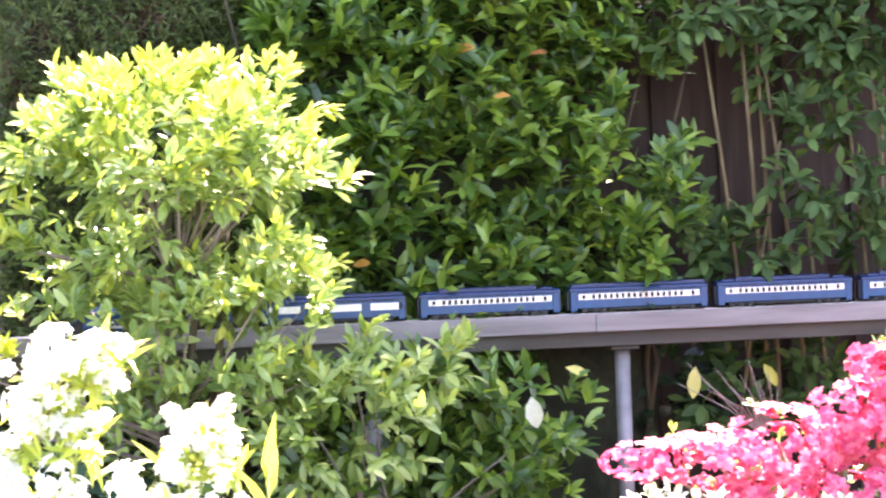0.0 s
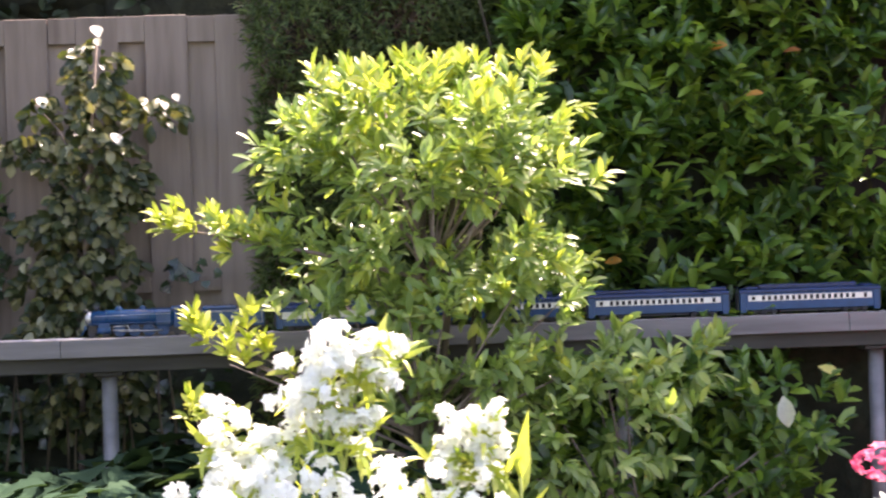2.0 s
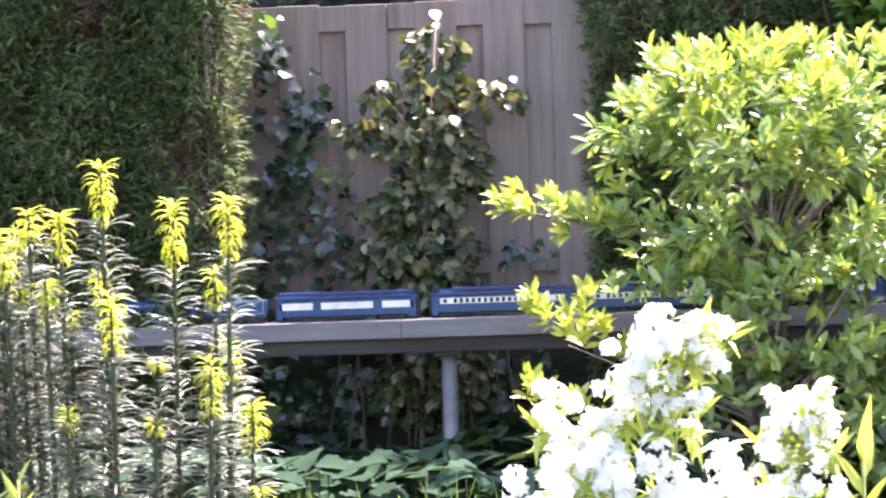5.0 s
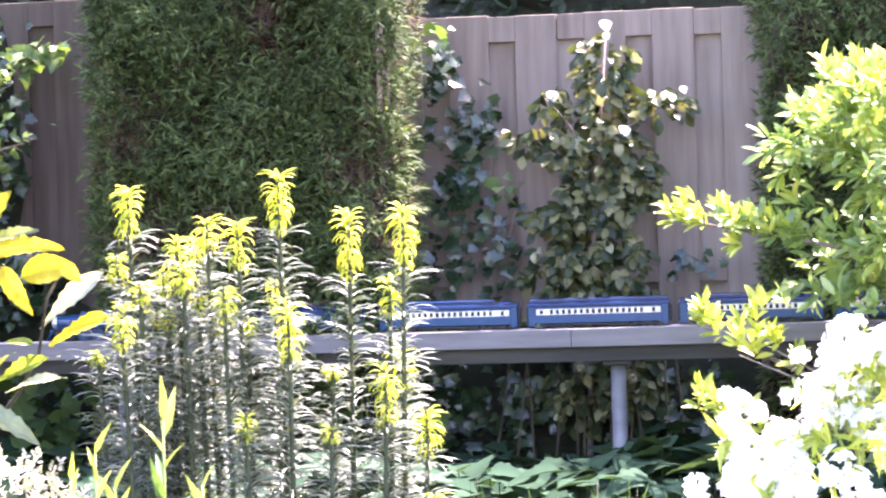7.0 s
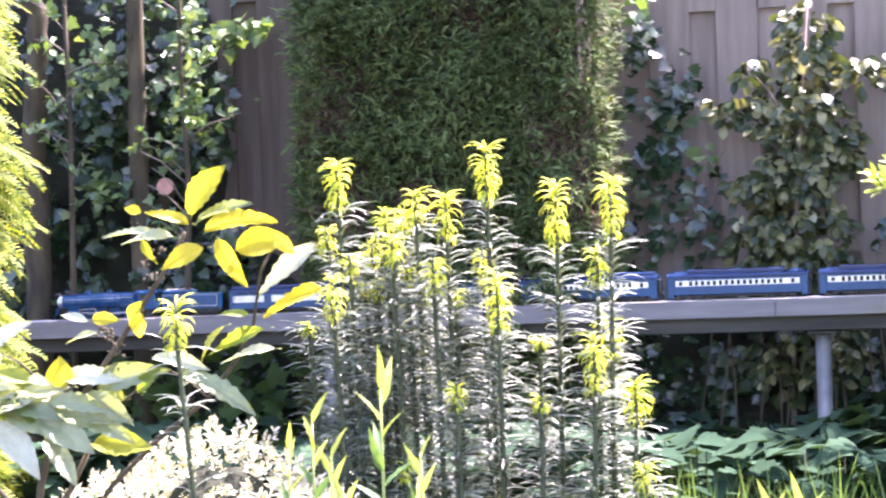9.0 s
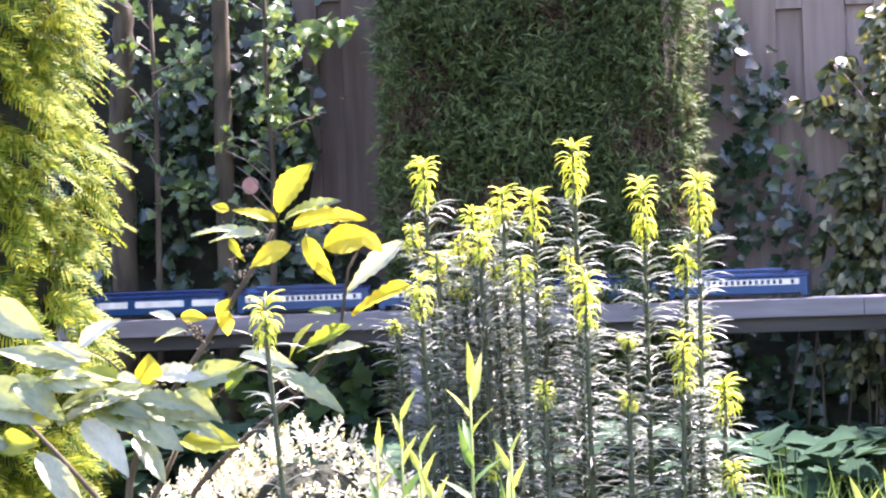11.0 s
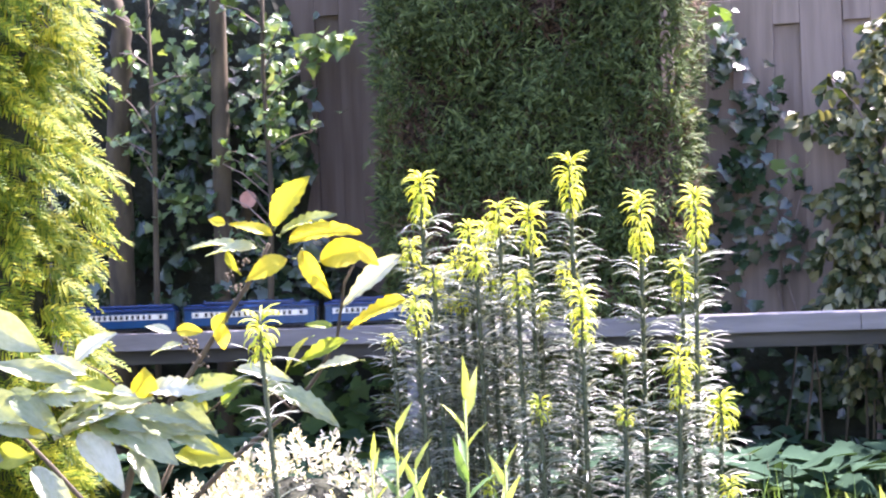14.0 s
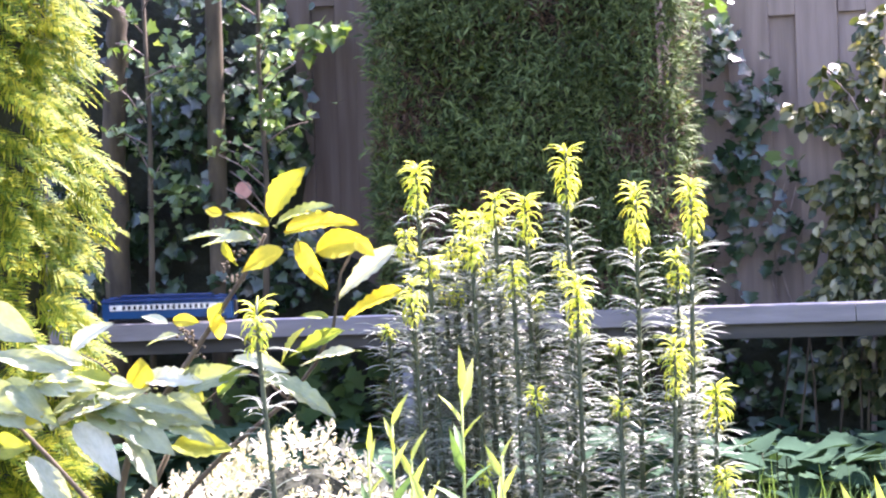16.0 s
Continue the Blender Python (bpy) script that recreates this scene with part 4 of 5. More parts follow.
for pts in ([(-1.66, -0.34, 0), (-1.65, -0.35, 0.8), (-1.63, -0.36, 1.2), (-1.645, -0.36, 1.6), (-1.63, -0.36, 2.2)], [(-2.07, -0.34, 0), (-2.05, -0.35, 0.9), (-2.04, -0.35, 1.4), (-2.055, -0.35, 2.2)]):
    branch(sapling, pts, 0.013, 0.006, 8, mat=M_BARK, name="trunk")
twigs = []
for k in range(34):
    x0, z0 = (-1.64, 0.95 + 0.035 * k) if k % 3 else (-2.05, 1.2 + 0.025 * k)
    way = np.array((rng.choice((-1, 1)) * rng.uniform(0.06, 0.17), rng.uniform(-0.10, 0.02), rng.uniform(0.02, 0.14)))
    a = np.array((x0, -0.355, z0))
    branch(sapling, [tuple(a), tuple(a + way * 0.55 + (0, 0, 0.015)), tuple(a + way)], 0.003, 0.0012, 5, mat=M_TWIG)
    twigs += [a + way * f + rng.normal(0, 0.008, 3) for f in (0.35, 0.55, 0.75, 1.0)]
twigs = np.array(twigs)
twigs = twigs[np.hypot(twigs[:, 0] + 1.72, twigs[:, 2] - 1.187) > 0.085]
foliage(sapling, "foliage", M_LIGHTIVY, twigs, unit(np.array((0, -0.3, 0.4)) + 0.8 * scatter_dirs(len(twigs))), 5, 1.0, 0.02, 0.036, 0.019, OVAL, 0.15, 0.3)
stub = thing("sawn_branch", "short sawn branch stub with a pinkish cut face", "branch")
part("branch", limb(bmesh.new(), [(-1.825, -0.28, 1.02), (-1.76, -0.25, 1.13), (-1.723, -0.29, 1.181), (-1.72, -0.335, 1.187)], 0.024, 0.027, 14), M_BARK, stub)
bm = bmesh.new()
rod(bm, (-1.72, -0.3355, 1.187), (-1.72, -0.34, 1.1875), 0.029, sides=18)
part("cut_face", bm, M_CUT, stub, "pinkish sawn wood face")

# Golden conifer.
gold = thing("golden_conifer", "feathery golden yellow conifer column", "conifer")
CX, CY, R0 = -2.185, -1.5, 0.40
bm = bmesh.new()
rings = []
for z in np.linspace(0, 2.5, 16):
    rings.append([bm.verts.new((CX + (R0 - 0.15 + 0.05 * noise.noise((a * 1.7, z * 4, 2))) * math.cos(a), CY + (R0 - 0.15 + 0.05 * noise.noise((a * 1.7, z * 4, 2))) * math.sin(a), z)) for a in np.linspace(0, 2 * math.pi, 25)[:-1]])
for r0, r1 in zip(rings, rings[1:]):
    for k in range(24):
        bm.faces.new((r0[k], r0[(k + 1) % 24], r1[(k + 1) % 24], r1[k]))
# This filler's dark colour stands for the shade between the sprays.
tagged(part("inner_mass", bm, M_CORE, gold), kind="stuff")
n = 2300
a, z = rng.uniform(math.pi * 0.95, math.pi * 2.15, n), rng.uniform(0.0, 2.4, n)
rad = R0 + np.array([0.13 * noise.noise((u * 3.4, v * 6, 0)) + 0.07 * noise.noise((u * 8, v * 15, 3)) for u, v in zip(a, z)]) - 0.085 - rng.uniform(0, 0.05, n)
out = np.stack([np.cos(a), np.sin(a), np.zeros(n)], 1)
p = np.array((CX, CY, 0)) + out * rad[:, None] + UP * z[:, None]
tang = np.cross(UP, out)
ways = unit(0.75 * out + tang * rng.uniform(-0.35, 0.75, n)[:, None] + UP * rng.uniform(-0.55, 0.12, n)[:, None])
flat = unit(np.cross(np.array((0, -0.6, 0.8)) + 0.3 * scatter_dirs(n), ways))
face = np.cross(ways, flat)
bs, ds, ln, fc = [], [], [], []
for k in range(11):
    f = k / 10
    for s in (-1, 1):
        bs.append(p + ways * (0.105 * f) - UP * (0.035 * f * f))
        ds.append(unit(ways * (0.5 + 0.8 * f) + flat * s + 0.1 * scatter_dirs(n)))
        ln.append(0.050 * (1 - 0.62 * f) * rng.uniform(0.8, 1.2, n))
        fc.append(face)
bs, ds, ln, fc = np.concatenate(bs), np.concatenate(ds), np.concatenate(ln), np.concatenate(fc)
tagged(part("foliage", leaves("foliage", bs, ds, fc, ln, 0.0068, SPRAY, 0.05, 0.3), M_GOLD, gold), kind="stuff")


# Plum yew: upright stems with tiers of dark arching needles and yellow young tips.
def arched(name, base, around, length, width, rise, fall, steps=6):
    """One mesh of needles that leave their stem at the angle rise and bend over to the angle fall."""
    n = len(base)
    out = np.stack([np.cos(around), np.sin(around), np.zeros(n)], 1)
    side = np.stack([-np.sin(around), np.cos(around), np.zeros(n)], 1)
    mid, k = np.array(base, float), 3 * steps + 1
    verts = np.zeros((n, k, 3))
    for i in range(steps + 1):
        f = i / steps
        ang = rise + (fall - rise) * (f + 0.5 / steps)
        c, s = np.cos(ang)[:, None], np.sin(ang)[:, None]
        if i < steps:
            half = (width * (0.5 if f < 0.7 else 0.36))[:, None]
            lower = (out * s - UP * c) * half * 0.8
            verts[:, 3 * i], verts[:, 3 * i + 1], verts[:, 3 * i + 2] = mid - side * half + lower, mid, mid + side * half + lower
        else:
            verts[:, 3 * i] = mid
        mid = mid + (out * c + UP * s) * (length / steps)[:, None]
    quads = [(3 * i + j, 3 * i + j + 1, 3 * i + j + 4, 3 * i + j + 3) for i in range(steps - 1) for j in (0, 1)]
    quads += [(3 * steps - 3, 3 * steps - 2, 3 * steps), (3 * steps - 2, 3 * steps - 1, 3 * steps)]
    faces = [tuple(int(v) + q * k for v in f) for q in range(n) for f in quads]
    mesh = bpy.data.meshes.new(name)
    mesh.from_pydata(verts.reshape(-1, 3).tolist(), [], faces)
    mesh.polygons.foreach_set("use_smooth", np.ones(len(faces), bool))
    return mesh


def yew_stem(parent, x, y, top, tip_len, base_x=None, full=1.0):
    bx = x if base_x is None else base_x
    line = [(bx, y, 0), (bx * 0.55 + x * 0.45, y, top * 0.45), (x * 0.97 + bx * 0.03, y, top - tip_len), (x, y, top - 0.02)]
    st = part("stem", limb(bmesh.new(), line, 0.0085, 0.0042, 8), M_GREENSTEM, parent)
    heights = [q[2] for q in line]
    # Each year's growth ends in a crown of long needles, with shorter ones under it.
    ring = top - tip_len - 0.010
    zs, lens = [], []
    while ring > 0.05:
        tier = rng.uniform(0.09, 0.14)
        count = int(38 * full * rng.uniform(0.8, 1.15))
        f = rng.uniform(0, 1, count) ** 1.15
        zs.append(ring - f * tier * 0.9)
        lens.append(0.106 * (1 - 0.30 * f) * rng.uniform(0.75, 1.12, count))
        ring -= tier
    z, ln = np.concatenate(zs), np.concatenate(lens)
    n = len(z)
    a = rng.uniform(0, 2 * math.pi, n)
    p = np.stack([np.interp(z, heights, [q[0] for q in line]), np.full(n, y), z], 1)
    rise, fall = np.radians(rng.uniform(20, 58, n)), np.radians(rng.uniform(-52, 0, n))
    tagged(part("needle_foliage", arched("needle_foliage", p, a, ln, rng.uniform(0.0036, 0.0054, n), rise, fall), M_NEEDLE, st, "dark glossy needles"), kind="stuff")
    n = int(24 + tip_len * 320)
    f = rng.uniform(0, 1, n) ** 0.8
    z = top - 0.035 - tip_len * 0.85 * (1 - f)
    a = rng.uniform(0, 2 * math.pi, n)
    p = np.stack([np.full(n, x), np.full(n, y), z], 1)
    rise = np.radians(44 + 28 * f ** 2 + rng.uniform(-10, 10, n))
    fall = np.radians(-120 + 105 * f ** 3 + rng.uniform(-15, 15, n))
    ln = (0.046 + 0.020 * f) * rng.uniform(0.8, 1.2, n) * min(1.0, 0.55 + tip_len * 3.5)
    tagged(part("young_tip", arched("young_tip", p, a, ln, rng.uniform(0.0045, 0.0065, n), rise, fall), M_NEWNEEDLE, st, "yellow-green young tip"), kind="stuff")


yew = thing("plum_yew", "upright plum yew with dark needles and yellow tips", "shrub")
# x, y, height of the top, length of the young tip
TALL = [(-0.778, -1.62, 1.232, 0.15), (-0.358, -1.65, 1.257, 0.17), (-0.188, -1.57, 1.153, 0.20), (-0.032, -1.63, 1.160, 0.17), (-0.666, -1.55, 1.094, 0.08), (-0.568, -1.60, 1.146, 0.10), (-0.472, -1.65, 1.130, 0.13), (-0.628, -1.50, 1.095, 0.07), (-0.610, -1.70, 1.029, 0.10), (-0.833, -1.55, 1.055, 0.08), (-0.719, -1.50, 1.014, 0.07), (-0.735, -1.68, 0.978, 0.05), (-0.752, -1.80, 0.926, 0.12), (-0.489, -1.75, 0.960, 0.09), (-0.397, -1.55, 0.976, 0.08), (-0.313, -1.78, 0.923, 0.16), (-0.079, -1.58, 0.973, 0.10)]
LOW = [(-0.065, -1.50, 0.793, 0.12), (-0.068, -1.75, 0.751, 0.16), (0.030, -1.70, 0.627, 0.13), (-0.596, -1.60, 0.935, 0.04), (-0.464, -1.60, 0.879, 0.04), (-0.416, -1.85, 0.637, 0.06), (-0.741, -1.50, 0.901, 0.04), (-0.578, -1.50, 0.885, 0.04), (-0.693, -1.55, 0.907, 0.05), (0.053, -1.75, 0.418, 0.08), (-0.266, -1.45, 0.740, 0.03), (-0.544, -1.90, 0.450, 0.05), (-0.86, -1.66, 0.80, 0.03), (-0.20, -1.82, 0.60, 0.03)]
for x, y, top, tl in TALL + LOW:
    yew_stem(yew, x, y, top, tl, x * 0.93 - 0.02)
small = thing("young_plum_yew", "single thin plum yew stem with a yellow tip", "shrub")
yew_stem(small, -0.876, -2.7, 0.895, 0.12, -0.82, 0.3)


# Witch hazel: crooked branches with broad ribbed leaves.
def broad_leaf(seed):
    """A broad leaf of unit length and width along +x: ribs, a scalloped edge and a drooping end."""
    bm = bmesh.new()
    rnd = random.Random(seed)
    bend, twist, wave = rnd.uniform(0.10, 0.30), rnd.uniform(-0.3, 0.3), rnd.uniform(0, 6)
    rows = []
    for i in range(15):
        u = i / 14
        w = 0.5 * math.sin(math.pi * min(1, u * 0.97 + 0.02) ** 0.85) ** 0.95 * (1 + 0.06 * math.sin(u * 44)) if 0 < i < 14 else 0.012
        row = []
        for j in range(-4, 5):
            v = j / 4
            rib = 0.028 * math.sin((u - 0.22 * abs(v)) * 40) * min(1, abs(v) * 2)
            z = 0.10 * abs(v) * w * 2 + rib - bend * u * u + twist * v * w * u + 0.03 * math.sin(u * 7 + wave) * v
            row.append(bm.verts.new((u - 0.04 * abs(v) * w, v * w, z)))
        rows.append(row)
    for r0, r1 in zip(rows, rows[1:]):
        for k in range(8):
            bm.faces.new((r0[k], r1[k], r1[k + 1], r0[k + 1])).smooth = True
    m = bpy.data.meshes.new("leaf")
    bm.to_mesh(m)
    bm.free()
    return m


hazel = thing("witch_hazel", "crooked brown branches with broad yellow and pale leaves", "shrub")
HY = -2.1
for pts, r0, r1 in (([(-1.50, 0.0), (-1.468, 0.388), (-1.446, 0.463), (-1.392, 0.556), (-1.339, 0.626), (-1.261, 0.73), (-1.157, 0.867), (-1.092, 0.959), (-1.052, 1.033)], 0.0115, 0.005),
                    ([(-1.40, 0.0), (-1.313, 0.333), (-1.274, 0.386), (-1.158, 0.495), (-1.007, 0.609), (-0.931, 0.70), (-0.879, 0.791), (-0.856, 0.928), (-0.83, 0.973)], 0.0085, 0.003),
                    ([(-1.50, 0.1), (-1.564, 0.358), (-1.662, 0.465), (-1.737, 0.538), (-1.787, 0.586)], 0.009, 0.005),
                    ([(-1.43, 0.0), (-1.40, 0.357), (-1.38, 0.387), (-1.332, 0.485)], 0.010, 0.007),
                    ([(-1.34, 0.614), (-1.402, 0.633), (-1.452, 0.652), (-1.552, 0.677)], 0.004, 0.002), ([(-1.248, 0.741), (-1.283, 0.789), (-1.307, 0.813)], 0.0035, 0.002),
                    ([(-1.177, 0.647), (-1.254, 0.589)], 0.003, 0.002), ([(-1.427, 0.633), (-1.512, 0.712), (-1.562, 0.737)], 0.0035, 0.002), ([(-1.007, 0.609), (-1.066, 0.662), (-1.102, 0.68)], 0.0035, 0.002)):
    branch(hazel, [(x, HY + 0.015 * noise.noise((x * 9, z * 9, 1)), z) for x, z in pts], r0, r1, 8, mat=M_BARK)
# kind, base x and z, reach x and z, width
HAZEL = [
    [("y", -1.032, 1.078, 0.089, 0.112, 0.084), ("y", -1.033, 1.055, -0.103, 0.024, 0.047), ("y", -0.991, 1.034, 0.182, 0.036, 0.051), ("p", -1.015, 1.060, 0.147, 0.035, 0.034), ("y", -0.917, 0.985, 0.118, 0.022, 0.084), ("y", -0.962, 1.012, 0.065, -0.117, 0.058), ("y", -0.993, 0.992, -0.093, -0.048, 0.070), ("y", -0.805, 1.013, 0.046, -0.044, 0.040), ("p", -1.071, 1.022, -0.117, -0.004, 0.056), ("p", -1.138, 1.036, -0.124, -0.014, 0.040), ("y", -1.161, 1.087, -0.042, 0.010, 0.029), ("y", -1.163, 1.019, 0.032, -0.062, 0.029)],
    [("p", -0.699, 0.992, -0.156, -0.131, 0.051), ("y", -0.694, 0.883, -0.143, -0.073, 0.065), ("g", -0.949, 0.792, -0.060, -0.076, 0.045), ("g", -0.838, 0.784, -0.141, -0.066, 0.036), ("p", -0.821, 0.732, -0.122, -0.023, 0.028), ("g", -0.878, 0.820, -0.067, 0.001, 0.029)],
    [("p", -1.310, 0.813, -0.072, 0.020, 0.031), ("y", -1.297, 0.820, 0.067, -0.009, 0.039), ("p", -1.294, 0.783, -0.080, -0.021, 0.022), ("y", -1.208, 0.811, 0.041, 0.047, 0.039), ("y", -1.173, 0.835, 0.001, -0.063, 0.045), ("p", -1.072, 0.674, 0.206, -0.095, 0.065), ("p", -1.138, 0.716, 0.134, -0.022, 0.045), ("g", -1.178, 0.629, 0.070, 0.057, 0.039), ("y", -1.389, 0.648, 0.003, 0.069, 0.073), ("g", -1.251, 0.648, 0.035, -0.036, 0.034), ("p", -1.428, 0.606, 0.181, -0.010, 0.036)],
    [("p", -1.828, 0.868, 0.133, -0.095, 0.099), ("p", -1.577, 0.746, 0.094, 0.071, 0.052), ("p", -1.563, 0.710, -0.114, 0.046, 0.047), ("p", -1.583, 0.701, -0.218, 0.029, 0.043), ("p", -1.546, 0.671, -0.184, -0.029, 0.054), ("p", -1.849, 0.653, 0.158, -0.092, 0.118), ("y", -1.720, 0.575, 0.073, 0.018, 0.062), ("p", -1.439, 0.651, -0.209, -0.069, 0.070)],
    [("p", -1.390, 0.625, -0.237, -0.079, 0.052), ("p", -1.428, 0.602, 0.209, -0.074, 0.081), ("p", -1.448, 0.567, 0.143, -0.085, 0.088), ("p", -1.372, 0.603, 0.138, 0.012, 0.036), ("g", -1.822, 0.503, 0.103, -0.013, 0.074), ("p", -1.474, 0.670, 0.063, -0.010, 0.029), ("p", -1.355, 0.556, 0.143, -0.002, 0.045)],
]
HAZEL_LOOK = {"y": M_HAZELYELLOW, "p": M_HAZELPALE, "g": M_HAZELGREEN}
blades = {}
for kind, mat in HAZEL_LOOK.items():
    for seed in range(4):
        blades[kind, seed] = broad_leaf(seed)
        blades[kind, seed].materials.append(mat)
LOWER = []
for k in range(22):
    turn = radians(rng.choice((175, 190, -15, 5, -35, 155)) + rng.uniform(-15, 15))
    reach = rng.uniform(0.11, 0.19)
    LOWER.append(("g" if k % 5 == 0 else "p", rng.uniform(-1.80, -1.28), rng.uniform(0.46, 0.68), reach * math.cos(turn), reach * math.sin(turn), reach * rng.uniform(0.38, 0.5)))
for k, (kind, x, z, dx, dz, wide) in enumerate(row for group in HAZEL + [LOWER] for row in group):
    reach = math.hypot(dx, dz)
    way = Vector((dx, reach * rng.uniform(-0.45, 0.1), dz + 0.12 * reach)).normalized()
    tilt = Vector((0.35 * rng.normal(), -0.75, 0.75 + 0.2 * rng.normal()))
    if wide > 0.6 * reach:
        tilt = Vector((0.2 * rng.normal(), -1.0, 0.35))
    across = tilt.cross(way).normalized()
    ob = new("leaf", blades[kind, k % 4])
    ob.parent = hazel
    size = (reach * 1.1, max(wide * 0.95, reach * 0.27), reach)
    ob.matrix_basis = Matrix.Translation((x, HY - rng.uniform(0, 0.05), z)) @ Matrix((way, across, way.cross(across))).transposed().to_4x4() @ Matrix.Diagonal((*size, 1))
    branch(hazel, [(x, HY + 0.004, z), (x - dx / reach * 0.012, HY + 0.006, z - dz / reach * 0.012 - 0.004)], 0.0016, 0.0014, 5, mat=M_PALESTEM, name="leaf_stalk")
for x, z in ((-1.15, 0.90), (-1.135, 0.93), (-1.155, 0.955), (-1.12, 0.985), (-1.25, 0.755), (-1.262, 0.77), (-1.24, 0.735), (-1.275, 0.795)):
    bm = bmesh.new()
    for _ in range(7):
        q = Vector((x, HY - 0.01, z)) + Vector(rng.normal(0, 0.010, 3))
        bmesh.ops.create_icosphere(bm, subdivisions=1, radius=rng.uniform(0.0035, 0.006), matrix=Matrix.Translation(q))
    part("seed_cluster", bm, M_BARK, hazel, "brown dried seed cases")

# Low variegated bush, sedge and lilies in the foreground.
var = thing("variegated_bush", "low white-edged small-leaved bush", "shrub")
blobs = [((-1.02, -2.0, 0.28), (0.26, 0.22, 0.25)), ((-1.25, -2.0, 0.2), (0.25, 0.2, 0.22)), ((-0.84, -2.0, 0.2), (0.22, 0.2, 0.18))]
p, w = blob_points(1700, blobs, 0.6)
foliage(var, "foliage", M_VARIEGATED, p, unit(w + 0.5 * UP), 8, 1.1, 0.03, 0.018, 0.007, OVAL, 0.1, 0.2)
core(var, [(c, tuple(v * 0.6 for v in r)) for c, r in blobs], M_CORE)


def lily(x, y, top, leaf=0.105, pairs=5):
    t = thing("lily_plant", "fresh yellow-green lily stem with pointed leaves", "plant")
    part("stem", limb(bmesh.new(), [(x + 0.01, y, 0), (x, y, top * 0.6), (x, y, top - 0.06)], 0.005, 0.003, 6), M_PALESTEM, t)
    k = np.arange(pairs * 2)
    a = k * 2.4 + x * 20
    z = top - leaf * 0.8 - k * 0.036
    d = np.stack([np.cos(a) * 0.75, np.sin(a) * 0.6, 1.7 - 0.15 * k], 1)
    for q, (b, w) in enumerate(zip(np.stack([np.full(len(k), x), np.full(len(k), y), z], 1), d)):
        leaf_pieces(t, M_SHRUBTIP if q < 4 else M_GRASS, [b], [w], leaf, leaf * 0.21, LANCE)
    return t


for args in ((-0.375, -2.8, 0.755), (-0.265, -2.9, 0.60, 0.09), (-0.48, -2.75, 0.50), (-0.62, -2.5, 0.64, 0.08), (-0.68, -2.5, 0.58, 0.08), (-0.59, -2.45, 0.55, 0.08), (0.46, -2.7, 0.46, 0.09), (0.52, -2.6, 0.44, 0.08), (0.30, -2.8, 0.40), (-0.08, -2.9, 0.42)):
    lily(*args)
sedge = thing("grass_tuft", "light green fine grass and sedge tufts", "grass", kind="stuff")
n = 750
p = np.stack([rng.uniform(-0.1, 1.0, n), rng.uniform(-2.3, -1.3, n), np.zeros(n)], 1)
tagged(part("grass", leaves("grass", p, unit(np.array((0, 0, 1.0)) + 0.35 * scatter_dirs(n)), scatter_dirs(n), rng.uniform(0.20, 0.42, n), 0.006, NEEDLE, 0.1, 0.3), M_GRASS, sedge), kind="stuff")
carpet = thing("ground_cover", "low broad dark green ground cover leaves", "plants", kind="stuff")
n = 1300
p = np.stack([rng.uniform(-2.2, 1.35, n), rng.uniform(-1.35, -0.2, n), rng.uniform(0.18, 0.36, n)], 1)
p[:, 2] += 0.10 * np.array([noise.noise((a * 2.2, b * 2.2, 4)) for a, b in p[:, :2]]) + 0.05
d = unit(np.stack([rng.normal(size=n), rng.normal(size=n) - 0.5, 0.05 * np.ones(n)], 1))
tagged(part("foliage", leaves("foliage", p, d, UP + 0.3 * scatter_dirs(n), rng.uniform(0.09, 0.16, n), rng.uniform(0.09, 0.15, n), BROAD, 0.10, 0.25), M_GROUNDLEAF, carpet), kind="stuff")
bm = bmesh.new()
for q in p[::2]:
    rod(bm, (q[0], q[1], 0), tuple(q), 0.002, sides=4)
tagged(part("stalk_mass", bm, M_GREENSTEM, carpet), kind="stuff")

# Pink azalea.
azalea = thing("pink_azalea", "azalea bush covered in bright pink flowers", "shrub")
blobs = [((2.62, -1.4, 0.40), (0.13, 0.14, 0.05)), ((2.80, -1.4, 0.40), (0.18, 0.16, 0.08)), ((3.0, -1.4, 0.42), (0.18, 0.16, 0.12)), ((3.2, -1.4, 0.48), (0.14, 0.14, 0.12)), ((3.28, -1.4, 0.63), (0.08, 0.1, 0.09)), ((3.4, -1.4, 0.5), (0.2, 0.16, 0.24)), ((3.1, -1.4, 0.28), (0.35, 0.16, 0.1)), ((3.6, -1.4, 0.45), (0.2, 0.16, 0.25))]


def florets(parent, mat, p, w, petals, size, name="blossom"):
    n = len(p)
    a = unit(np.cross(w, scatter_dirs(n)))
    b = np.cross(w, a)
    bs, ds, us = [], [], []
    for k in range(petals):
        t = 2 * math.pi * k / petals
        out = a * math.cos(t) + b * math.sin(t)
        bs.append(p)
        ds.append(unit(out + 0.55 * w))
        us.append(w)
    s = np.tile(size * rng.uniform(0.75, 1.2, n), petals)
    return tagged(part(name, leaves(name, np.concatenate(bs), np.concatenate(ds), np.concatenate(us), s, s * 0.7, OVAL, 0.1, 0.35), mat, parent), kind="stuff")


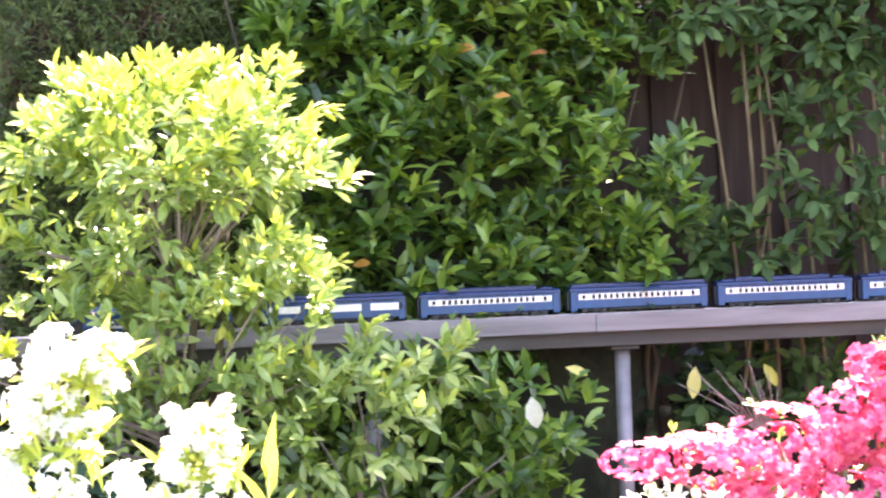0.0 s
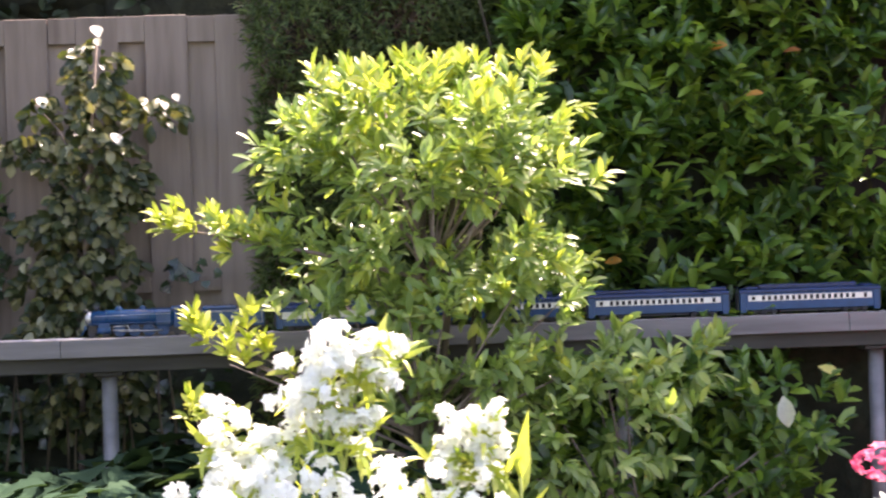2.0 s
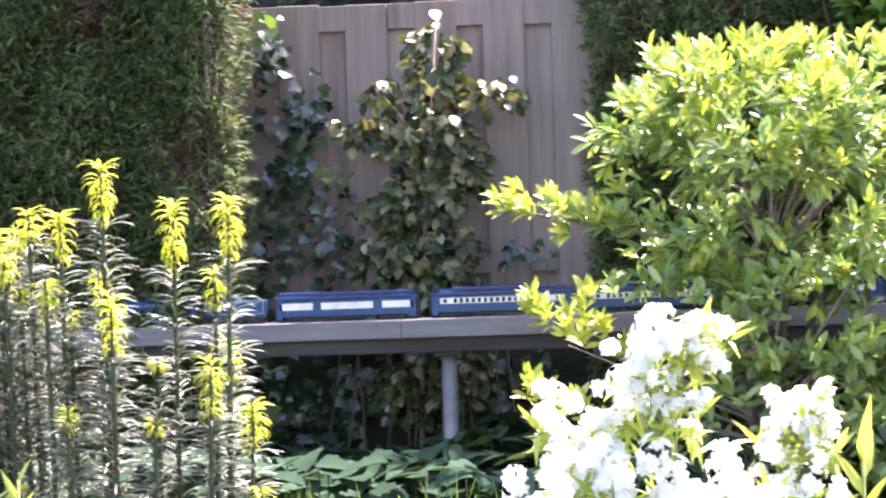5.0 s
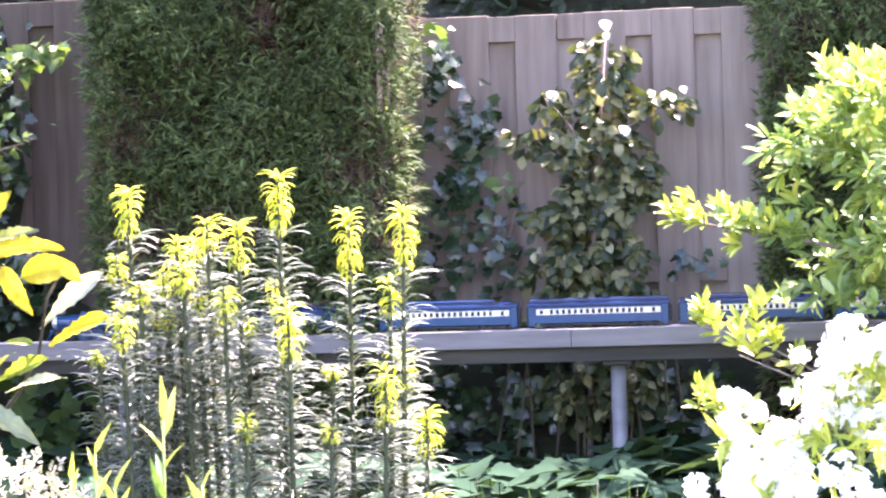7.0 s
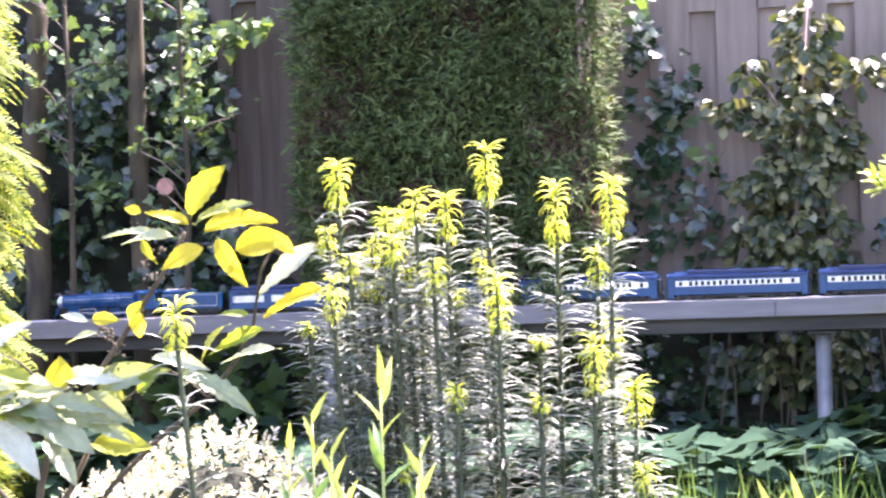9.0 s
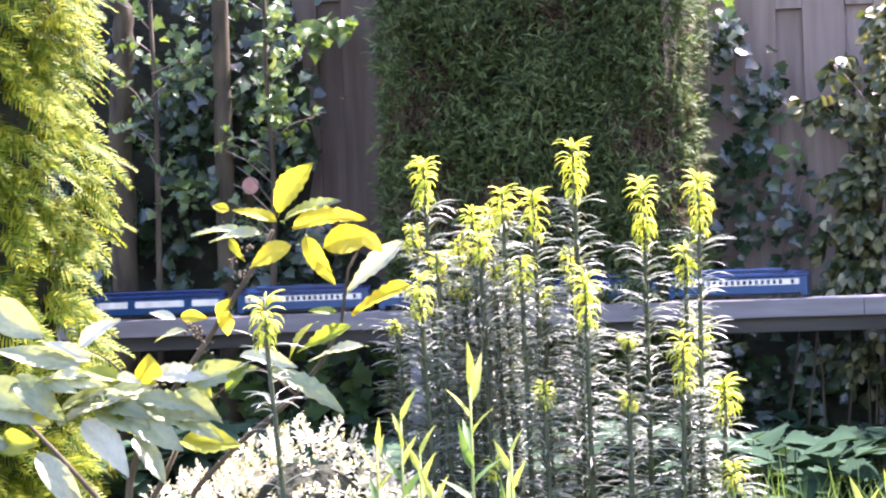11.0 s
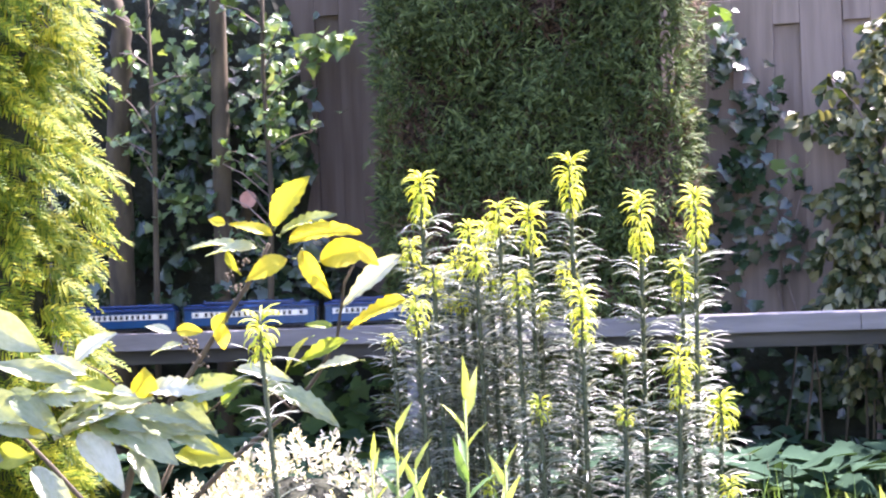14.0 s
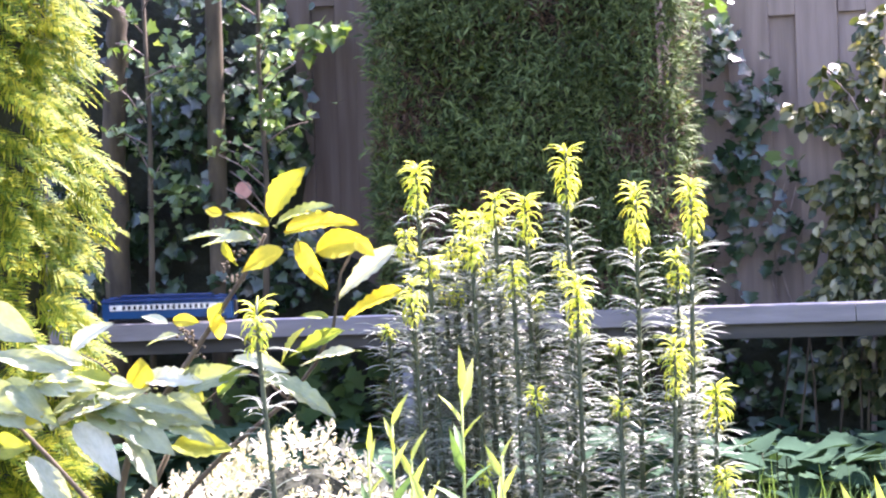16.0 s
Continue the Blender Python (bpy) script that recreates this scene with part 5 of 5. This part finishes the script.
p, w = blob_points(2300, blobs, 0.7)
keep = clumps(p, 9, -0.30)
florets(azalea, M_PINK, p[keep], unit(w[keep] + (0, -0.5, 0.2)), 5, 0.022)
p, w = blob_points(120, blobs, 0.5)
foliage(azalea, "foliage", M_SHRUB, p, unit(w + 0.4 * UP), 5, 1.0, 0.02, 0.028, 0.011)
for c, r in blobs:
    branch(azalea, [(3.1, -1.38, 0), ((c[0] + 3.1) / 2, -1.38, c[2] * 0.6), (c[0], -1.38, c[2])], 0.009, 0.004, 6, mat=M_TWIG, name="branch")
dead = thing("bare_twigs", "grey leafless branching twigs behind the azalea", "twigs")
for k in range(12):
    x, z = 3.02 + 0.014 * k * (-1) ** k, 0.54 + 0.02 * (k % 5)
    branch(dead, [(3.05, -1.0, 0.0), (3.06, -1.0, 0.42), ((x + 3.06) / 2, -1.0, 0.50), (x - 0.05, -1.0, z + 0.02)], 0.0035, 0.0008, 5, mat=M_TWIG, name="branch")
silver = thing("silver_foliage_plant", "low grey silvery-leaved plant below the azalea", "plant")
p, w = blob_points(160, [((2.62, -1.7, 0.25), (0.2, 0.1, 0.09)), ((2.9, -1.7, 0.2), (0.3, 0.12, 0.1))], 0.4)
foliage(silver, "foliage", M_SILVER, p, unit(w + 0.5 * UP), 5, 1.0, 0.02, 0.035, 0.016)


# White flowering stems that sway in the breeze.
def white_stem(x, y, trusses, base_x):
    t = thing("white_flower_stem", "stem of white flower trusses with yellow-green leaves", "flower", "white flower stems", at=(base_x, y, 0))
    bm = bmesh.new()
    allp, allw = [], []
    mid = sum(c[0] for c in trusses) / len(trusses) - base_x
    high = max(c[1] for c in trusses)
    limb(bm, [(0, 0, 0), (mid * 0.5, 0, high * 0.45), (mid * 0.8, 0, high - 0.16)], 0.006, 0.004, 6)
    for cx, cz, r in trusses:
        limb(bm, [(mid * 0.8, 0, cz - 0.17), (mid * 0.4 + (cx - base_x) * 0.5, 0, cz - 0.07), (cx - base_x, 0, cz)], 0.004, 0.003, 6)
        for _ in range(8):
            off = np.clip(rng.normal(0, 0.95, 3), -1.4, 1.4) * r
            q = r * rng.uniform(0.10, 0.42)
            n = int(9 + 9000 * q * q)
            d = scatter_dirs(n)
            allp.append(np.array((cx - base_x, 0, cz)) + off + d * q * rng.uniform(0.3, 1.9, n)[:, None])
            allw.append(d)
    part("stem", bm, M_PALESTEM, t)
    florets(t, M_WHITE, np.concatenate(allp), unit(np.concatenate(allw) + (0, -0.3, 0.35)), 5, 0.016)
    near = [(rng.uniform(-0.10, 0.12), rng.uniform(-0.05, 0.05), rng.uniform(0.15, max(0.3, min(c[1] for c in trusses) - 0.05))) for _ in range(16)]
    lp = np.array(near + [(cx - base_x + rng.uniform(-0.03, 0.05), 0.0, cz - r * rng.uniform(0.6, 1.6)) for cx, cz, r in trusses for _ in range(4)])
    foliage(t, "leafage", M_SHRUBTIP, lp, unit(np.array((0.1, -0.4, 0.4)) + 0.6 * scatter_dirs(len(lp))), 4, 1.1, 0.03, 0.070, 0.015, LANCE)
    return t


WY = -2.6
stems = [
    (white_stem(1.1, WY, [(1.13, 0.82, 0.028), (1.10, 0.78, 0.04), (1.07, 0.75, 0.05), (1.15, 0.765, 0.04), (1.03, 0.72, 0.055), (1.10, 0.71, 0.06), (1.18, 0.80, 0.03), (1.02, 0.66, 0.045), (1.12, 0.64, 0.04)], 1.10), 1.0, 0.0),
    (white_stem(0.86, WY, [(0.84, 0.645, 0.035), (0.87, 0.61, 0.045), (0.90, 0.56, 0.05), (0.85, 0.55, 0.03), (0.95, 0.58, 0.03)], 0.98), 0.75, 0.2),
    (white_stem(1.4, WY, [(1.40, 0.64, 0.03), (1.37, 0.60, 0.04), (1.41, 0.575, 0.035), (1.31, 0.575, 0.035), (1.35, 0.55, 0.03)], 1.22), 1.2, 0.0),
    (white_stem(0.9, WY - 0.1, [(0.86, 0.51, 0.05), (0.93, 0.51, 0.055), (0.83, 0.46, 0.05), (0.98, 0.47, 0.06), (0.90, 0.44, 0.06), (1.0, 0.40, 0.06), (0.82, 0.38, 0.06), (1.05, 0.45, 0.05)], 0.95), 0.5, 0.3),
    (white_stem(1.2, WY - 0.1, [(1.20, 0.47, 0.06), (1.26, 0.49, 0.05), (1.14, 0.44, 0.05), (1.38, 0.46, 0.055), (1.43, 0.43, 0.035), (1.3, 0.41, 0.06), (1.2, 0.39, 0.06)], 1.25), 0.6, 0.1),
    (white_stem(1.75, WY, [(1.70, 0.385, 0.03), (1.79, 0.37, 0.03), (1.64, 0.36, 0.03)], 1.74), 0.5, 0.2),
]
lily(1.50, WY, 0.62, 0.14, 4)

# Dark trees beyond the fence.
for k, (x, y, h) in enumerate(((-7.0, 7.0, 3.6), (-5.2, 6.6, 4.0), (-3.6, 6.4, 4.0), (-2.0, 6.8, 3.8), (-0.4, 6.5, 4.0), (1.2, 6.2, 4.1), (2.8, 6.7, 3.9), (4.4, 6.4, 4.0), (6.2, 6.6, 4.0))):
    t = thing("far_tree", "dark leafy tree beyond the fence", "tree", "trees beyond the fence")
    part("trunk", limb(bmesh.new(), [(x, y, 0), (x + 0.1, y, 1.4), (x, y, 2.8)], 0.14, 0.06, 10), M_BARK, t)
    blobs = [((x + rng.uniform(-0.9, 0.9), y + rng.uniform(-0.4, 0.4), h * rng.uniform(0.35, 0.75)), (1.1, 0.8, 0.9)) for _ in range(7)]
    core(t, [(c, tuple(v * 0.8 for v in r)) for c, r in blobs], M_CORE)
    p, w = blob_points(700, blobs, 0.75)
    foliage(t, "crown", M_FARTREE, p, unit(w + 0.3 * UP), 6, 1.0, 0.08, 0.12, 0.06)


# ---- what moves ----
def motions():
    for car, off in train:
        ts, xs = zip(*NOSE)
        rows = []
        for t in np.arange(0, 16.01, 0.5):
            x, y, turn = on_track(float(np.interp(t, ts, xs)) + off + 0.2)
            rows.append((float(t), pose(x, y, RAIL_TOP + grade(x), 0, -0.206, turn) @ pose(-0.2, 0, 0)))
        walk(car, rows)
    ts, xs = zip(*NOSE)
    steps = np.arange(0, 16.001, 1 / 15)
    roll = np.degrees((np.interp(steps, ts, xs) - 1.12) / DRIVER_R)
    for w, at in drivers:
        walk(w, [(t, pose(*at, 0, a, 0)) for t, a in zip(steps, roll)])
    sway = [(0, -0.02), (0.5, 0.03), (1.0, -0.035), (1.5, -0.015), (2.0, 0.025), (2.5, 0.065), (3.0, 0.01), (3.5, -0.005), (4.0, 0.03), (5.0, -0.01), (6.0, 0.03), (6.5, 0.05), (7.0, 0.02), (7.5, 0.04), (8.2, 0.0), (9.0, 0.03), (10.0, -0.02), (11.0, 0.03), (12.0, 0.0), (13.0, 0.03), (14.0, -0.02), (15.0, 0.02), (16.0, 0.0)]
    for st, gain, lag in stems:
        walk(st, [(t, pose(*st.location, 0, math.degrees(gain * s / 0.88), 0)) for t, s in sway])


motions()
